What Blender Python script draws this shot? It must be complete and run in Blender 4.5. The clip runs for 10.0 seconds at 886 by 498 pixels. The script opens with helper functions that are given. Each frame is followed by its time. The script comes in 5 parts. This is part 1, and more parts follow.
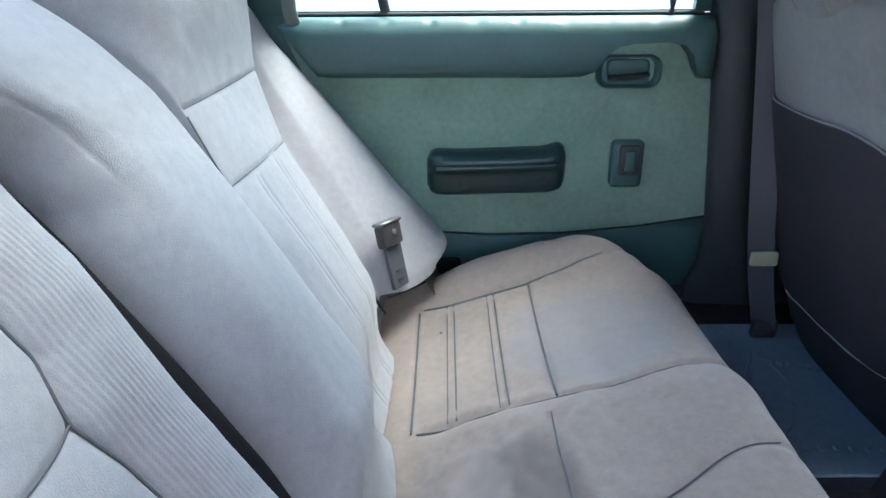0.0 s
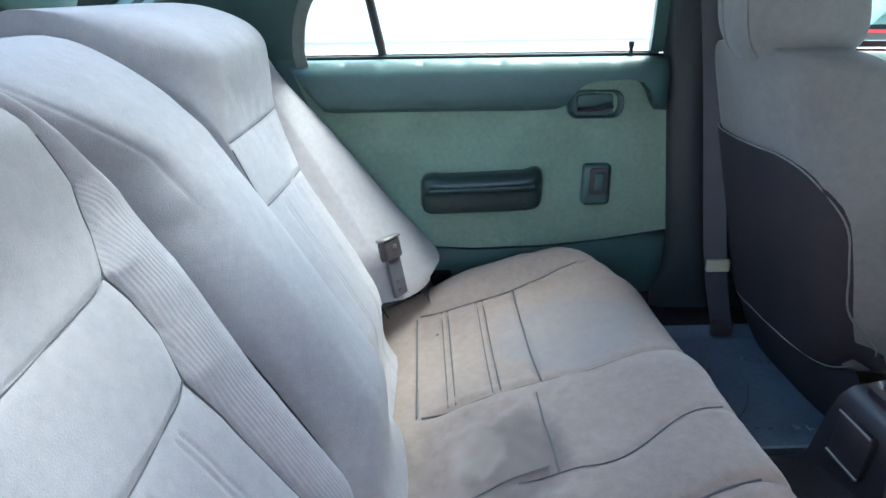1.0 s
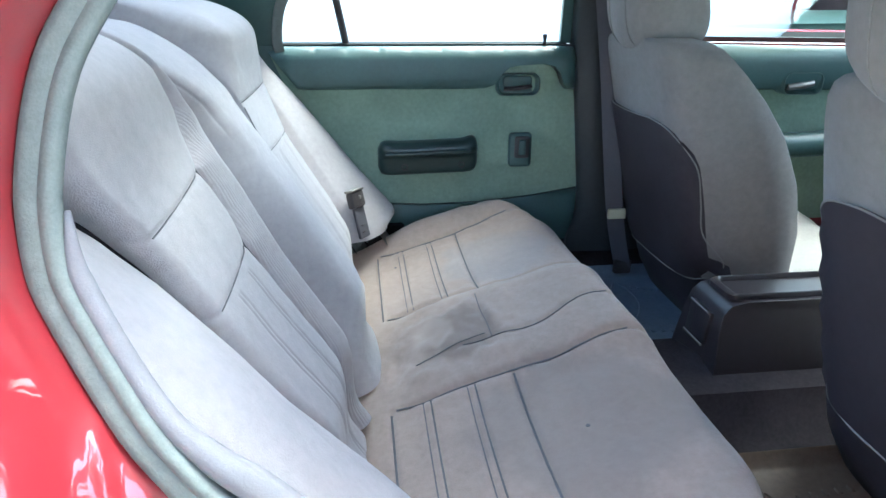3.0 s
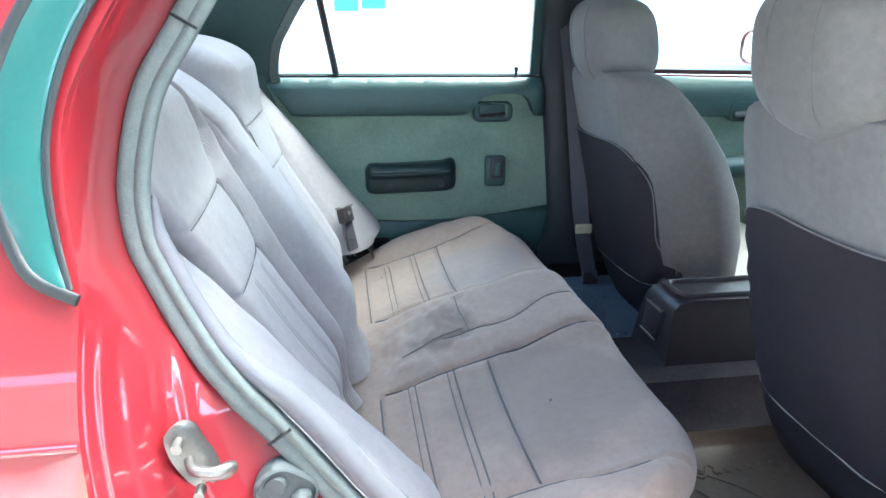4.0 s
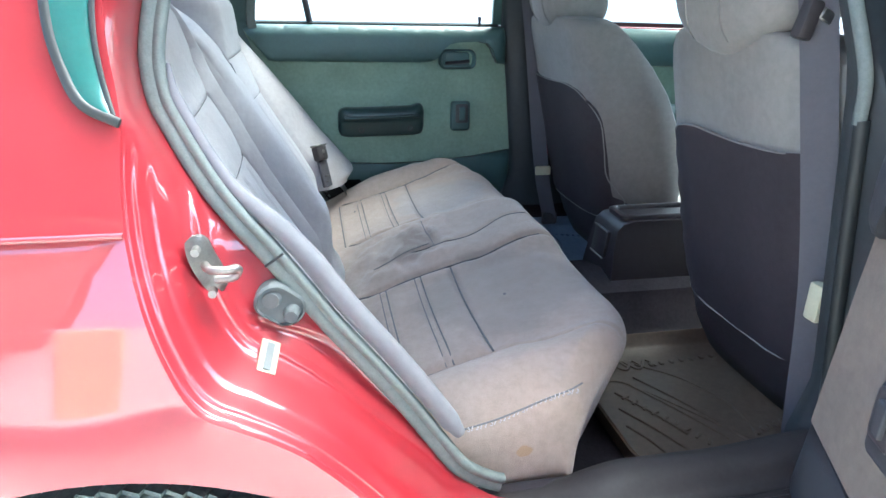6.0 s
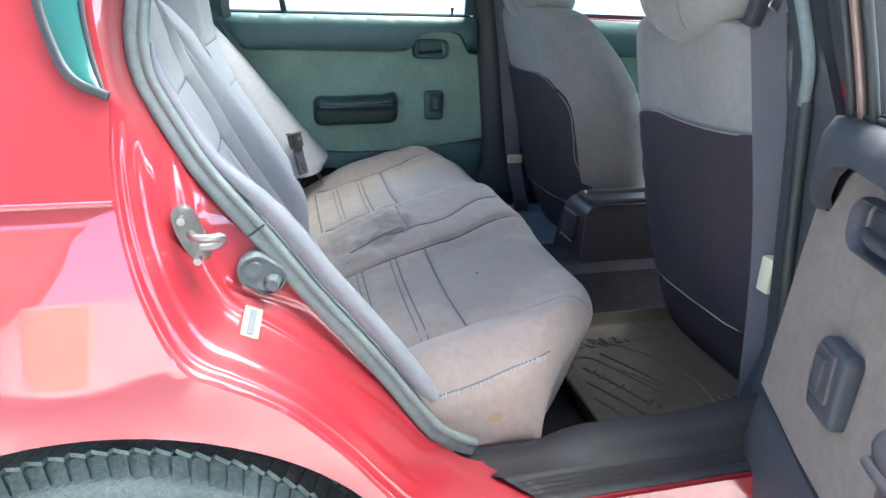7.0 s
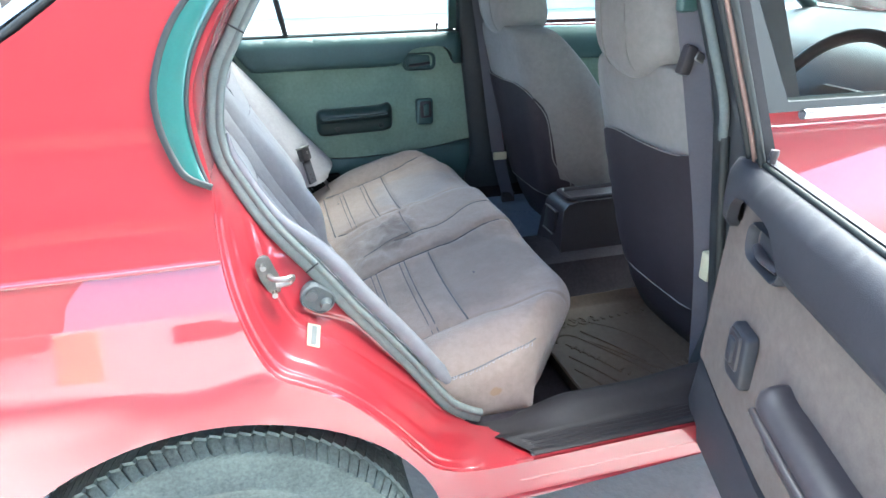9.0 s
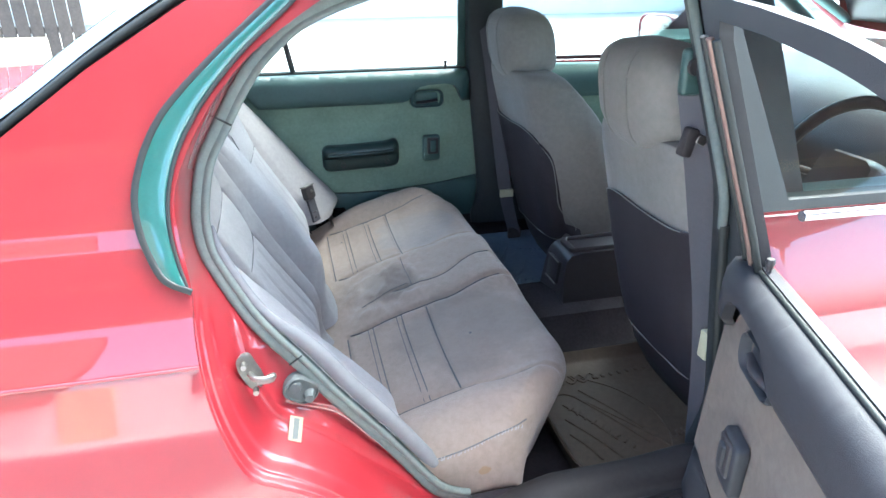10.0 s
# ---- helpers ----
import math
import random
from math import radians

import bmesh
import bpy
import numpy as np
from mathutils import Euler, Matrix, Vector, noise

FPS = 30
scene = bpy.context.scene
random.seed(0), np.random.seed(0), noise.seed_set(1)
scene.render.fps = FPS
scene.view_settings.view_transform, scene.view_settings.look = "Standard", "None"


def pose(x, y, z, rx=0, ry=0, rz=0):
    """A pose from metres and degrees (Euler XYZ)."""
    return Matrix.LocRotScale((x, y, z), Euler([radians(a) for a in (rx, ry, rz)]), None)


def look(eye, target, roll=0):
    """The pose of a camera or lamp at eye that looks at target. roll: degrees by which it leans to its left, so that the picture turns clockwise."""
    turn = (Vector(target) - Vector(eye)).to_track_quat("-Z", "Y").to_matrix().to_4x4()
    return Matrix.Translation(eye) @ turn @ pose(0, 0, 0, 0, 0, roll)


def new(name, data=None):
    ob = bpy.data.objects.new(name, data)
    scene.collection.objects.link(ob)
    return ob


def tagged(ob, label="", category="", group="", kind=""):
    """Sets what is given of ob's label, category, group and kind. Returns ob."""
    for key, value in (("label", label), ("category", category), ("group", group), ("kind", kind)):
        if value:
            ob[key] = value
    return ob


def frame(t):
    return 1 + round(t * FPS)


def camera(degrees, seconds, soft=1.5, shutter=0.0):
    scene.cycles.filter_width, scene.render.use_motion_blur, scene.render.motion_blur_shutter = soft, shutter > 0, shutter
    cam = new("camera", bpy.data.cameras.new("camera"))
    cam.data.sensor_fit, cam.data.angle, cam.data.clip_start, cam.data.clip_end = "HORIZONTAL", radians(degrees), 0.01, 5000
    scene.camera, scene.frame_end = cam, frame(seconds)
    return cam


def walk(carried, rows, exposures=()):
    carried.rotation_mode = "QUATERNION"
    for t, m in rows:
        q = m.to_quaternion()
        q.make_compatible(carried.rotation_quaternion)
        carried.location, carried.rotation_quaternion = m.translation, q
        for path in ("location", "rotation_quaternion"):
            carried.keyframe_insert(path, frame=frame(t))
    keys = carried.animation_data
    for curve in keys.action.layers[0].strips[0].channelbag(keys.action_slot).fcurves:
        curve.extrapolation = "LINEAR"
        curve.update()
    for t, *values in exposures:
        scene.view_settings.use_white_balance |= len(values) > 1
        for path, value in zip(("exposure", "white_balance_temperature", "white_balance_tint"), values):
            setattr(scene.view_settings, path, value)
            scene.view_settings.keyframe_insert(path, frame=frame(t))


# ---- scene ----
cam = camera(68.8, 10.0)
PATH = [
    (0, (0.022, -0.539, 0.987), (0.01, 1.287, 0.172), -0.4),
    (0.5, (0.022, -0.65, 1.017), (0.014, 1.196, 0.248), -1.3),
    (1, (-0.007, -0.687, 1.027), (0.046, 1.168, 0.281), -0.7),
    (1.5, (-0.026, -0.813, 1.019), (0.051, 1.051, 0.299), -0.1),
    (2, (-0.068, -0.917, 1.029), (0.105, 0.946, 0.324), 0.3),
    (2.5, (-0.072, -0.995, 1.029), (0.177, 0.841, 0.275), 0.9),
    (3, (-0.06, -1.014, 1.025), (0.181, 0.828, 0.284), 0.4),
    (4.5, (-0.086, -1.257, 1.043), (0.233, 0.612, 0.405), 0.7),
    (5, (-0.077, -1.306, 1.036), (0.244, 0.555, 0.379), 0.5),
    (5.5, (-0.073, -1.323, 1.004), (0.279, 0.526, 0.327), 0.1),
    (5.7, (-0.081, -1.325, 0.979), (0.283, 0.507, 0.263), 0.8),
    (6.8, (-0.102, -1.381, 0.961), (0.309, 0.439, 0.241), 1.2),
    (7, (-0.101, -1.384, 0.959), (0.35, 0.422, 0.229), 1.7),
    (7.5, (-0.102, -1.403, 0.961), (0.401, 0.385, 0.22), 1.3),
    (8, (-0.12, -1.453, 0.991), (0.417, 0.319, 0.233), -0.3),
    (8.5, (-0.158, -1.539, 1.052), (0.37, 0.217, 0.254), -0.9),
    (9, (-0.174, -1.565, 1.12), (0.3, 0.198, 0.303), -1.0),
    (9.5, (-0.147, -1.556, 1.19), (0.322, 0.218, 0.394), -1.0),
    (10, (-0.115, -1.507, 1.24), (0.311, 0.266, 0.417), -0.2),
]
walk(cam, [(t, look(eye, target, roll)) for t, eye, target, roll in PATH],
     exposures=[(0, 4.0, 5500, -5), (2.5, 4.1, 5550, -5), (4.5, 4.2, 5600, -6), (7.0, 4.05, 5600, -5), (8.5, 4.15, 5600, -5), (10, 3.95, 5600, -5)])

# ---------------- light ----------------
world = bpy.data.worlds.new("World")
scene.world = world
world.use_nodes = True
wn = world.node_tree.nodes
sky = wn.new("ShaderNodeTexSky")
sky.sky_type, sky.sun_disc = "NISHITA", False
sky.sun_elevation, sky.sun_rotation = radians(63), radians(59)
sky.air_density, sky.dust_density, sky.ozone_density = 0.7, 5.0, 0.6   # hazy white sky
wn["Background"].inputs["Strength"].default_value = 0.13
world.node_tree.links.new(sky.outputs["Color"], wn["Background"].inputs["Color"])
sun = new("sun", bpy.data.lights.new("sun", "SUN"))
sun.data.energy, sun.data.angle, sun.data.color = 1.05, radians(40), (1.0, 0.96, 0.90)
sun.matrix_world = look((5.3, 3.2, 12.0), (0, 0, 0))


# ---------------- materials ----------------
def material(name, color, rough=0.6, metal=0.0, vary=0.12, scale=30.0, bump=0.15, fine=400.0, coat=0.0, spec=0.5, sheen=0.0, dist=0.002):
    """Two scales of colour variation and a fine relief on a principled surface."""
    m = bpy.data.materials.new(name)
    m.use_nodes = True
    nt = m.node_tree
    n, l = nt.nodes, nt.links
    b = n["Principled BSDF"]
    b.inputs["Roughness"].default_value, b.inputs["Metallic"].default_value = rough, metal
    b.inputs["Coat Weight"].default_value, b.inputs["Coat Roughness"].default_value, b.inputs["Coat IOR"].default_value = coat, 0.02, 1.68
    b.inputs["Specular IOR Level"].default_value = spec
    b.inputs["Sheen Weight"].default_value = sheen
    co = n.new("ShaderNodeTexCoord")
    big, mid, small = n.new("ShaderNodeTexNoise"), n.new("ShaderNodeTexNoise"), n.new("ShaderNodeTexNoise")
    mid.inputs["Scale"].default_value, mid.inputs["Detail"].default_value, mid.inputs["Roughness"].default_value = scale * 3.2, 8, 0.65
    l.new(co.outputs["Object"], mid.inputs["Vector"])
    big.inputs["Scale"].default_value, small.inputs["Scale"].default_value = scale * 0.25, fine
    big.inputs["Detail"].default_value, small.inputs["Detail"].default_value = 6, 3
    l.new(co.outputs["Object"], big.inputs["Vector"]), l.new(co.outputs["Object"], small.inputs["Vector"])
    ramp = n.new("ShaderNodeValToRGB")
    lo = tuple(c * (1 - vary) for c in color)
    hi = tuple(min(1, c * (1 + vary)) for c in color)
    ramp.color_ramp.elements[0].color, ramp.color_ramp.elements[1].color = (*lo, 1), (*hi, 1)
    ramp.color_ramp.elements[0].position, ramp.color_ramp.elements[1].position = 0.36, 0.64
    mix = n.new("ShaderNodeMath")
    mix.operation = "MULTIPLY_ADD"
    mix.inputs[1].default_value = 0.22
    l.new(small.outputs["Fac"], mix.inputs[0])
    sc, sd = n.new("ShaderNodeMath"), n.new("ShaderNodeMath")
    sc.operation, sd.operation = "MULTIPLY", "MULTIPLY_ADD"
    sc.inputs[1].default_value, sd.inputs[1].default_value = 0.38, 0.40
    l.new(big.outputs["Fac"], sc.inputs[0]), l.new(mid.outputs["Fac"], sd.inputs[0])
    l.new(sc.outputs[0], sd.inputs[2]), l.new(sd.outputs[0], mix.inputs[2])
    l.new(mix.outputs[0], ramp.inputs["Fac"]), l.new(ramp.outputs["Color"], b.inputs["Base Color"])
    if bump:
        bp = n.new("ShaderNodeBump")
        bp.inputs["Strength"].default_value, bp.inputs["Distance"].default_value = bump, dist
        l.new(small.outputs["Fac"], bp.inputs["Height"]), l.new(bp.outputs["Normal"], b.inputs["Normal"])
    return m


def thin_glass(name, tint=(0.9, 0.97, 0.95), gloss=0.12):
    m = bpy.data.materials.new(name)
    m.use_nodes = True
    n, l = m.node_tree.nodes, m.node_tree.links
    n.remove(n["Principled BSDF"])
    tr, gl, mx, fr = n.new("ShaderNodeBsdfTransparent"), n.new("ShaderNodeBsdfGlossy"), n.new("ShaderNodeMixShader"), n.new("ShaderNodeFresnel")
    tr.inputs["Color"].default_value = (*tint, 1)
    gl.inputs["Roughness"].default_value = 0.02
    fr.inputs["IOR"].default_value = 1.5
    l.new(fr.outputs[0], mx.inputs[0]), l.new(tr.outputs[0], mx.inputs[1]), l.new(gl.outputs[0], mx.inputs[2])
    l.new(mx.outputs[0], n["Material Output"].inputs["Surface"])
    return m


RED = material("red_paint", (0.245, 0.012, 0.020), 0.4, 0.0, 0.05, 6, 0.02, 300, coat=1.0)
SEAT = material("seat_velour", (0.40, 0.375, 0.375), 0.95, 0, 0.13, 25, 0.4, 700, spec=0.1, sheen=0.25)
EDGE_CLOTH = material("edge_cloth", (0.17, 0.168, 0.180), 0.8, 0, 0.12, 25, 0.2, 700, spec=0.25, sheen=0.1)
SEAT_RIB = material("worn_velour", (0.34, 0.265, 0.222), 0.95, 0, 0.17, 25, 0.4, 700, spec=0.1, sheen=0.25)
STEP = material("step_plate_plastic", (0.030, 0.026, 0.026), 0.55, 0, 0.25, 30, 0.15, 700, spec=0.2)
FRONT_SEAT = material("front_seat_velour", (0.225, 0.215, 0.203), 0.95, 0, 0.15, 22, 0.25, 900, spec=0.1, sheen=0.25)
FABRIC = material("door_fabric", (0.23, 0.305, 0.235), 0.95, 0, 0.2, 30, 0.3, 900, spec=0.1)
# open door's copies of door cloth and vinyl, its light put into the colour
FABRIC_NEAR = material("door_fabric_near_light", (0.145, 0.121, 0.105), 0.95, 0, 0.2, 20, 0.3, 900, spec=0.1)
VINYL_NEAR = material("door_vinyl_near_light", (0.034, 0.034, 0.039), 0.58, 0, 0.15, 40, 0.25, 700, spec=0.32)
VINYL = material("dark_vinyl", (0.050, 0.094, 0.088), 0.36, 0, 0.15, 40, 0.25, 700, spec=0.5)
BLACK = material("black_plastic", (0.046, 0.040, 0.042), 0.42, 0, 0.2, 30, 0.15, 900, spec=0.4)
CONSOLE = material("console_plastic", (0.026, 0.022, 0.026), 0.38, 0, 0.25, 30, 0.15, 900, spec=0.5)
BACKVINYL = material("seatback_vinyl", (0.040, 0.034, 0.040), 0.6, 0, 0.2, 20, 0.3, 600, spec=0.3)
CARPET = material("dark_carpet", (0.038, 0.033, 0.037), 1.0, 0, 0.35, 40, 0.5, 900, spec=0.05)
PILLAR = material("pillar_plastic", (0.030, 0.034, 0.037), 0.45, 0, 0.2, 30, 0.15, 800, spec=0.4)
PULL = material("armrest_plastic", (0.022, 0.040, 0.038), 0.28, 0, 0.2, 30, 0.1, 800, spec=0.5)
TINTED = thin_glass("tinted_glass", (0.72, 0.76, 0.76))
SEAL = material("rubber_seal", (0.150, 0.170, 0.158), 0.7, 0, 0.2, 25, 0.2, 500, spec=0.25)
RUBBER = material("black_rubber", (0.014, 0.017, 0.017), 0.55, 0, 0.2, 30, 0.15, 500)
GARNISH = material("dark_gloss_garnish", (0.02, 0.10, 0.09), 0.25, 0, 0.1, 10, 0.02, 300, coat=0.8)
TYRE = material("tyre_rubber", (0.085, 0.105, 0.10), 0.85, 0, 0.45, 50, 0.5, 250)
STEEL = material("worn_steel", (0.26, 0.25, 0.235), 0.45, 0.9, 0.15, 60, 0.1, 500)
CREAM = material("cream_label", (0.24, 0.21, 0.15), 0.6, 0, 0.08, 60, 0.05, 400)
GAP_DARK = material("gap_dark", (0.018, 0.017, 0.019), 0.95, 0, 0.2, 40, 0.2, 700, spec=0.05)
THREAD = material("seam_thread", (0.13, 0.125, 0.13), 0.9, 0, 0.1, 50, 0, 400)
BELT = material("belt_webbing", (0.085, 0.083, 0.096), 0.8, 0, 0.1, 50, 0.3, 1200)
MATBROWN = material("brown_rubber_mat", (0.115, 0.080, 0.052), 0.6, 0, 0.3, 25, 0.2, 500)
# grey rubber with the blue of its reflection put into the colour
MATBLUE = material("grey_rubber_mat", (0.15, 0.19, 0.25), 0.6, 0, 0.25, 25, 0.2, 500)
HEAD = material("headliner", (0.30, 0.30, 0.31), 1.0, 0, 0.06, 20, 0.1, 600)
CONCRETE = material("pale_concrete", (0.46, 0.46, 0.435), 0.9, 0, 0.18, 3, 0.4, 60, dist=0.01)
GLASS = thin_glass("window_glass")
FRONT_GLASS = thin_glass("front_window_glass", (0.62, 0.76, 0.77))
MIRROR = material("mirror_glass", (0.85, 0.87, 0.88), 0.03, 1.0, 0.01, 5, 0)
RED_REFLECTION = material("reflection_brown", (0.20, 0.13, 0.11), 0.35, 0.4, 0.15, 25, 0.1, 500)
CHROME = material("moulding", (0.65, 0.67, 0.70), 0.15, 1.0, 0.03, 20, 0.02)


def stain_and_cast(mat, spots):
    """Soft-edged stains and painted light casts with ragged outlines: (centre, radius, colour, strength, raggedness).
    """
    n, l = mat.node_tree.nodes, mat.node_tree.links
    b = n["Principled BSDF"]
    src = b.inputs["Base Color"].links[0].from_socket
    co = n.new("ShaderNodeTexCoord")
    for at, radius, color, strength, rag in spots:
        nz = n.new("ShaderNodeTexNoise")
        nz.inputs["Scale"].default_value, nz.inputs["Detail"].default_value = 1.6 / max(radius), 5
        l.new(co.outputs["Object"], nz.inputs["Vector"])
        mp = n.new("ShaderNodeMapping")
        mp.vector_type = "TEXTURE"
        mp.inputs["Location"].default_value, mp.inputs["Scale"].default_value = at, radius
        l.new(co.outputs["Object"], mp.inputs["Vector"])
        ln = n.new("ShaderNodeVectorMath")
        ln.operation = "LENGTH"
        l.new(mp.outputs["Vector"], ln.inputs[0])
        ad = n.new("ShaderNodeMath")
        ad.operation = "MULTIPLY_ADD"
        ad.inputs[1].default_value = rag
        l.new(nz.outputs["Fac"], ad.inputs[0]), l.new(ln.outputs["Value"], ad.inputs[2])
        mr = n.new("ShaderNodeMapRange")
        mr.interpolation_type = "SMOOTHSTEP"
        mr.inputs["From Min"].default_value, mr.inputs["From Max"].default_value = 0.75 + rag * 0.5, 1.15 + rag * 0.5
        mr.inputs["To Min"].default_value, mr.inputs["To Max"].default_value = strength, 0.0
        l.new(ad.outputs[0], mr.inputs["Value"])
        mx = n.new("ShaderNodeMix")
        mx.data_type = "RGBA"
        mx.inputs[7].default_value = (*color, 1)
        l.new(mr.outputs["Result"], mx.inputs[0]), l.new(src, mx.inputs[6])
        src = mx.outputs[2]
    l.new(src, b.inputs["Base Color"])


# ---------------- mesh helpers ----------------
def mesh_object(name, verts, faces, mat, parent=None, label="", smooth=True, loc=None):
    me = bpy.data.meshes.new(name)
    me.from_pydata([tuple(v) for v in verts], [], faces)
    bm = bmesh.new()
    bm.from_mesh(me)
    bmesh.ops.remove_doubles(bm, verts=bm.verts, dist=1e-5)
    bmesh.ops.recalc_face_normals(bm, faces=bm.faces)
    for f in bm.faces:
        f.smooth = smooth
    bm.to_mesh(me)
    bm.free()
    me.materials.append(mat)
    ob = new(name, me)
    if smooth:
        me.set_sharp_from_angle(angle=radians(55))
    if parent:
        ob.parent = parent
    if label:
        tagged(ob, label)
    return ob


def thing(name, label, category, group="", kind="", at=(0, 0, 0)):
    ob = new(name)
    ob.location = at
    bpy.context.view_layer.update()
    return tagged(ob, label, category, group, kind)


def part(name, bm, mat, parent, label="", smooth=True):
    bmesh.ops.recalc_face_normals(bm, faces=bm.faces)
    for f in bm.faces:
        f.smooth = smooth
    me = bpy.data.meshes.new(name)
    bm.to_mesh(me)
    bm.free()
    me.materials.append(mat)
    if smooth:
        me.set_sharp_from_angle(angle=radians(40))
    ob = new(name, me)
    ob.parent = parent
    if label:
        tagged(ob, label)
    return ob


def smooth_curve(pts, n, closed=False):
    """n points, evenly spaced along a Catmull-Rom curve through pts."""
    p = [np.array(q, float) for q in pts]
    p = [p[-1], *p, p[0], p[1]] if closed else [2 * p[0] - p[1], *p, 2 * p[-1] - p[-2]]
    fine = []
    for i in range(1, len(p) - 2):
        for k in range(24):
            t = k / 24
            a, b, c, d = p[i - 1:i + 3]
            fine.append(0.5 * (2 * b + (c - a) * t + (2 * a - 5 * b + 4 * c - d) * t * t + (3 * b - a - 3 * c + d) * t ** 3))
    if not closed:
        fine.append(p[-2])
    else:
        fine.append(fine[0])
    fine = np.array(fine)
    s = np.concatenate([[0], np.cumsum(np.linalg.norm(np.diff(fine, axis=0), axis=1))])
    q = np.linspace(0, s[-1], n + 1 if closed else n)[:n]
    return np.stack([np.interp(q, s, fine[:, k]) for k in range(fine.shape[1])], 1)


def grid_faces(rows, cols, wrap=False):
    f = []
    for i in range(rows - 1):
        for j in range(cols if wrap else cols - 1):
            k = (j + 1) % cols
            f.append((i * cols + j, i * cols + k, (i + 1) * cols + k, (i + 1) * cols + j))
    return f


def loft(name, rings, mat, parent=None, label="", wrap=True, caps=True):
    rings = [list(r) for r in rings]
    n = len(rings[0])
    v = [p for r in rings for p in r]
    f = grid_faces(len(rings), n, wrap)
    if caps and wrap:
        f += [tuple(range(n)), tuple((len(rings) - 1) * n + i for i in range(n))]
    return mesh_object(name, v, f, mat, parent, label)


def tube(name, pts, r, mat, parent=None, label="", n=10, flat=1.0, up=(0, 0, 1), seg=None):
    """A tube along a smooth curve; flat squeezes its section along the direction nearest to up."""
    c = smooth_curve(pts, seg or max(8, len(pts) * 6))
    rings = []
    upv = np.array(up, float)
    for i, q in enumerate(c):
        t = c[min(i + 1, len(c) - 1)] - c[max(i - 1, 0)]
        t /= np.linalg.norm(t)
        a = np.cross(t, upv)
        a /= np.linalg.norm(a) + 1e-9
        b = np.cross(a, t)
        rr = r(i / (len(c) - 1)) if callable(r) else r
        rings.append([q + rr * (math.cos(k) * a + flat * math.sin(k) * b) for k in np.linspace(0, 2 * math.pi, n, endpoint=False)])
    return loft(name, rings, mat, parent, label)


def box_bm(size, at=(0, 0, 0), bevel=0.004, seg=2, turn=None):
    bm = bmesh.new()
    bmesh.ops.create_cube(bm, size=1)
    bmesh.ops.scale(bm, vec=size, verts=bm.verts)
    if bevel:
        bmesh.ops.bevel(bm, geom=bm.edges[:], offset=bevel, segments=seg, affect="EDGES", profile=0.5)
    if turn is not None:
        bmesh.ops.transform(bm, matrix=turn, verts=bm.verts)
    bmesh.ops.translate(bm, vec=at, verts=bm.verts)
    return bm


def inside(p, poly):
    x, y = p
    c = False
    for i in range(len(poly)):
        (x1, y1), (x2, y2) = poly[i - 1], poly[i]
        if (y1 > y) != (y2 > y) and x < (x2 - x1) * (y - y1) / (y2 - y1) + x1:
            c = not c
    return c


def sheet(name, outline, lift, mat, parent=None, label="", holes=(), step=0.04, thick=0.0, offset=None):
    """A curved panel: a flat outline with holes, triangulated with inner points, each point lifted by lift(a, b) to its place.
    With thick, the panel gets a back side, moved by offset, and edges."""
    from mathutils.geometry import delaunay_2d_cdt
    outs = [[tuple(map(float, p)) for p in o] for o in (outline, *holes)]
    vs, es = [], []
    for o in outs:
        k = len(vs)
        vs += [Vector(p) for p in o]
        es += [(k + i, k + (i + 1) % len(o)) for i in range(len(o))]
    xs, ys = [p[0] for p in outs[0]], [p[1] for p in outs[0]]
    edge = np.array([q for o in outs for q in o])
    for i in range(int((max(xs) - min(xs)) / step) + 1):
        for j in range(int((max(ys) - min(ys)) / step) + 1):
            p = (min(xs) + (i + 0.5 * (j % 2) + 0.25) * step, min(ys) + (j + 0.4) * step)
            if inside(p, outs[0]) and not any(inside(p, h) for h in outs[1:]) and np.min(np.hypot(*(edge - p).T)) > step * 0.4:
                vs.append(Vector(p))
    v2, _, f2, *_ = delaunay_2d_cdt(vs, es, [], 0, 1e-6)
    keep = []
    for f in f2:
        c = (sum(v2[i][0] for i in f) / len(f), sum(v2[i][1] for i in f) / len(f))
        if inside(c, outs[0]) and not any(inside(c, h) for h in outs[1:]):
            keep.append(tuple(f))
    v = [np.array(lift(p[0], p[1]), float) for p in v2]
    if thick:
        n = len(v)
        off = np.array(offset, float) * thick
        count = {}
        for f in keep:
            for i in range(len(f)):
                e = (f[i], f[(i + 1) % len(f)])
                count[tuple(sorted(e))] = count.get(tuple(sorted(e)), 0) + 1
        v += [p + off for p in v[:n]]
        rim = [(a, b, b + n, a + n) for (a, b), c in count.items() if c == 1]
        keep = keep + [tuple(i + n for i in f[::-1]) for f in keep] + rim
    used = sorted({i for f in keep for i in f})
    at = {k: i for i, k in enumerate(used)}
    return mesh_object(name, [v[i] for i in used], [tuple(at[i] for i in f) for f in keep], mat, parent, label)


# ---------------- ground and surroundings ----------------
GROUND = -0.04
bm = bmesh.new()
bmesh.ops.create_grid(bm, x_segments=40, y_segments=40, size=400)
bmesh.ops.translate(bm, vec=(0, 0, GROUND), verts=bm.verts)
g = part("ground", bm, CONCRETE, None)
tagged(g, "pale worn concrete yard under the parked car", "ground", kind="structure")


# ---------------- car body ----------------
car = thing("car", "red sedan parked with one rear door wide open", "car", at=(0, 0, GROUND))
car_back = car.matrix_world.inverted()


def into_car(ob):
    ob.matrix_parent_inverse = car_back
    return ob


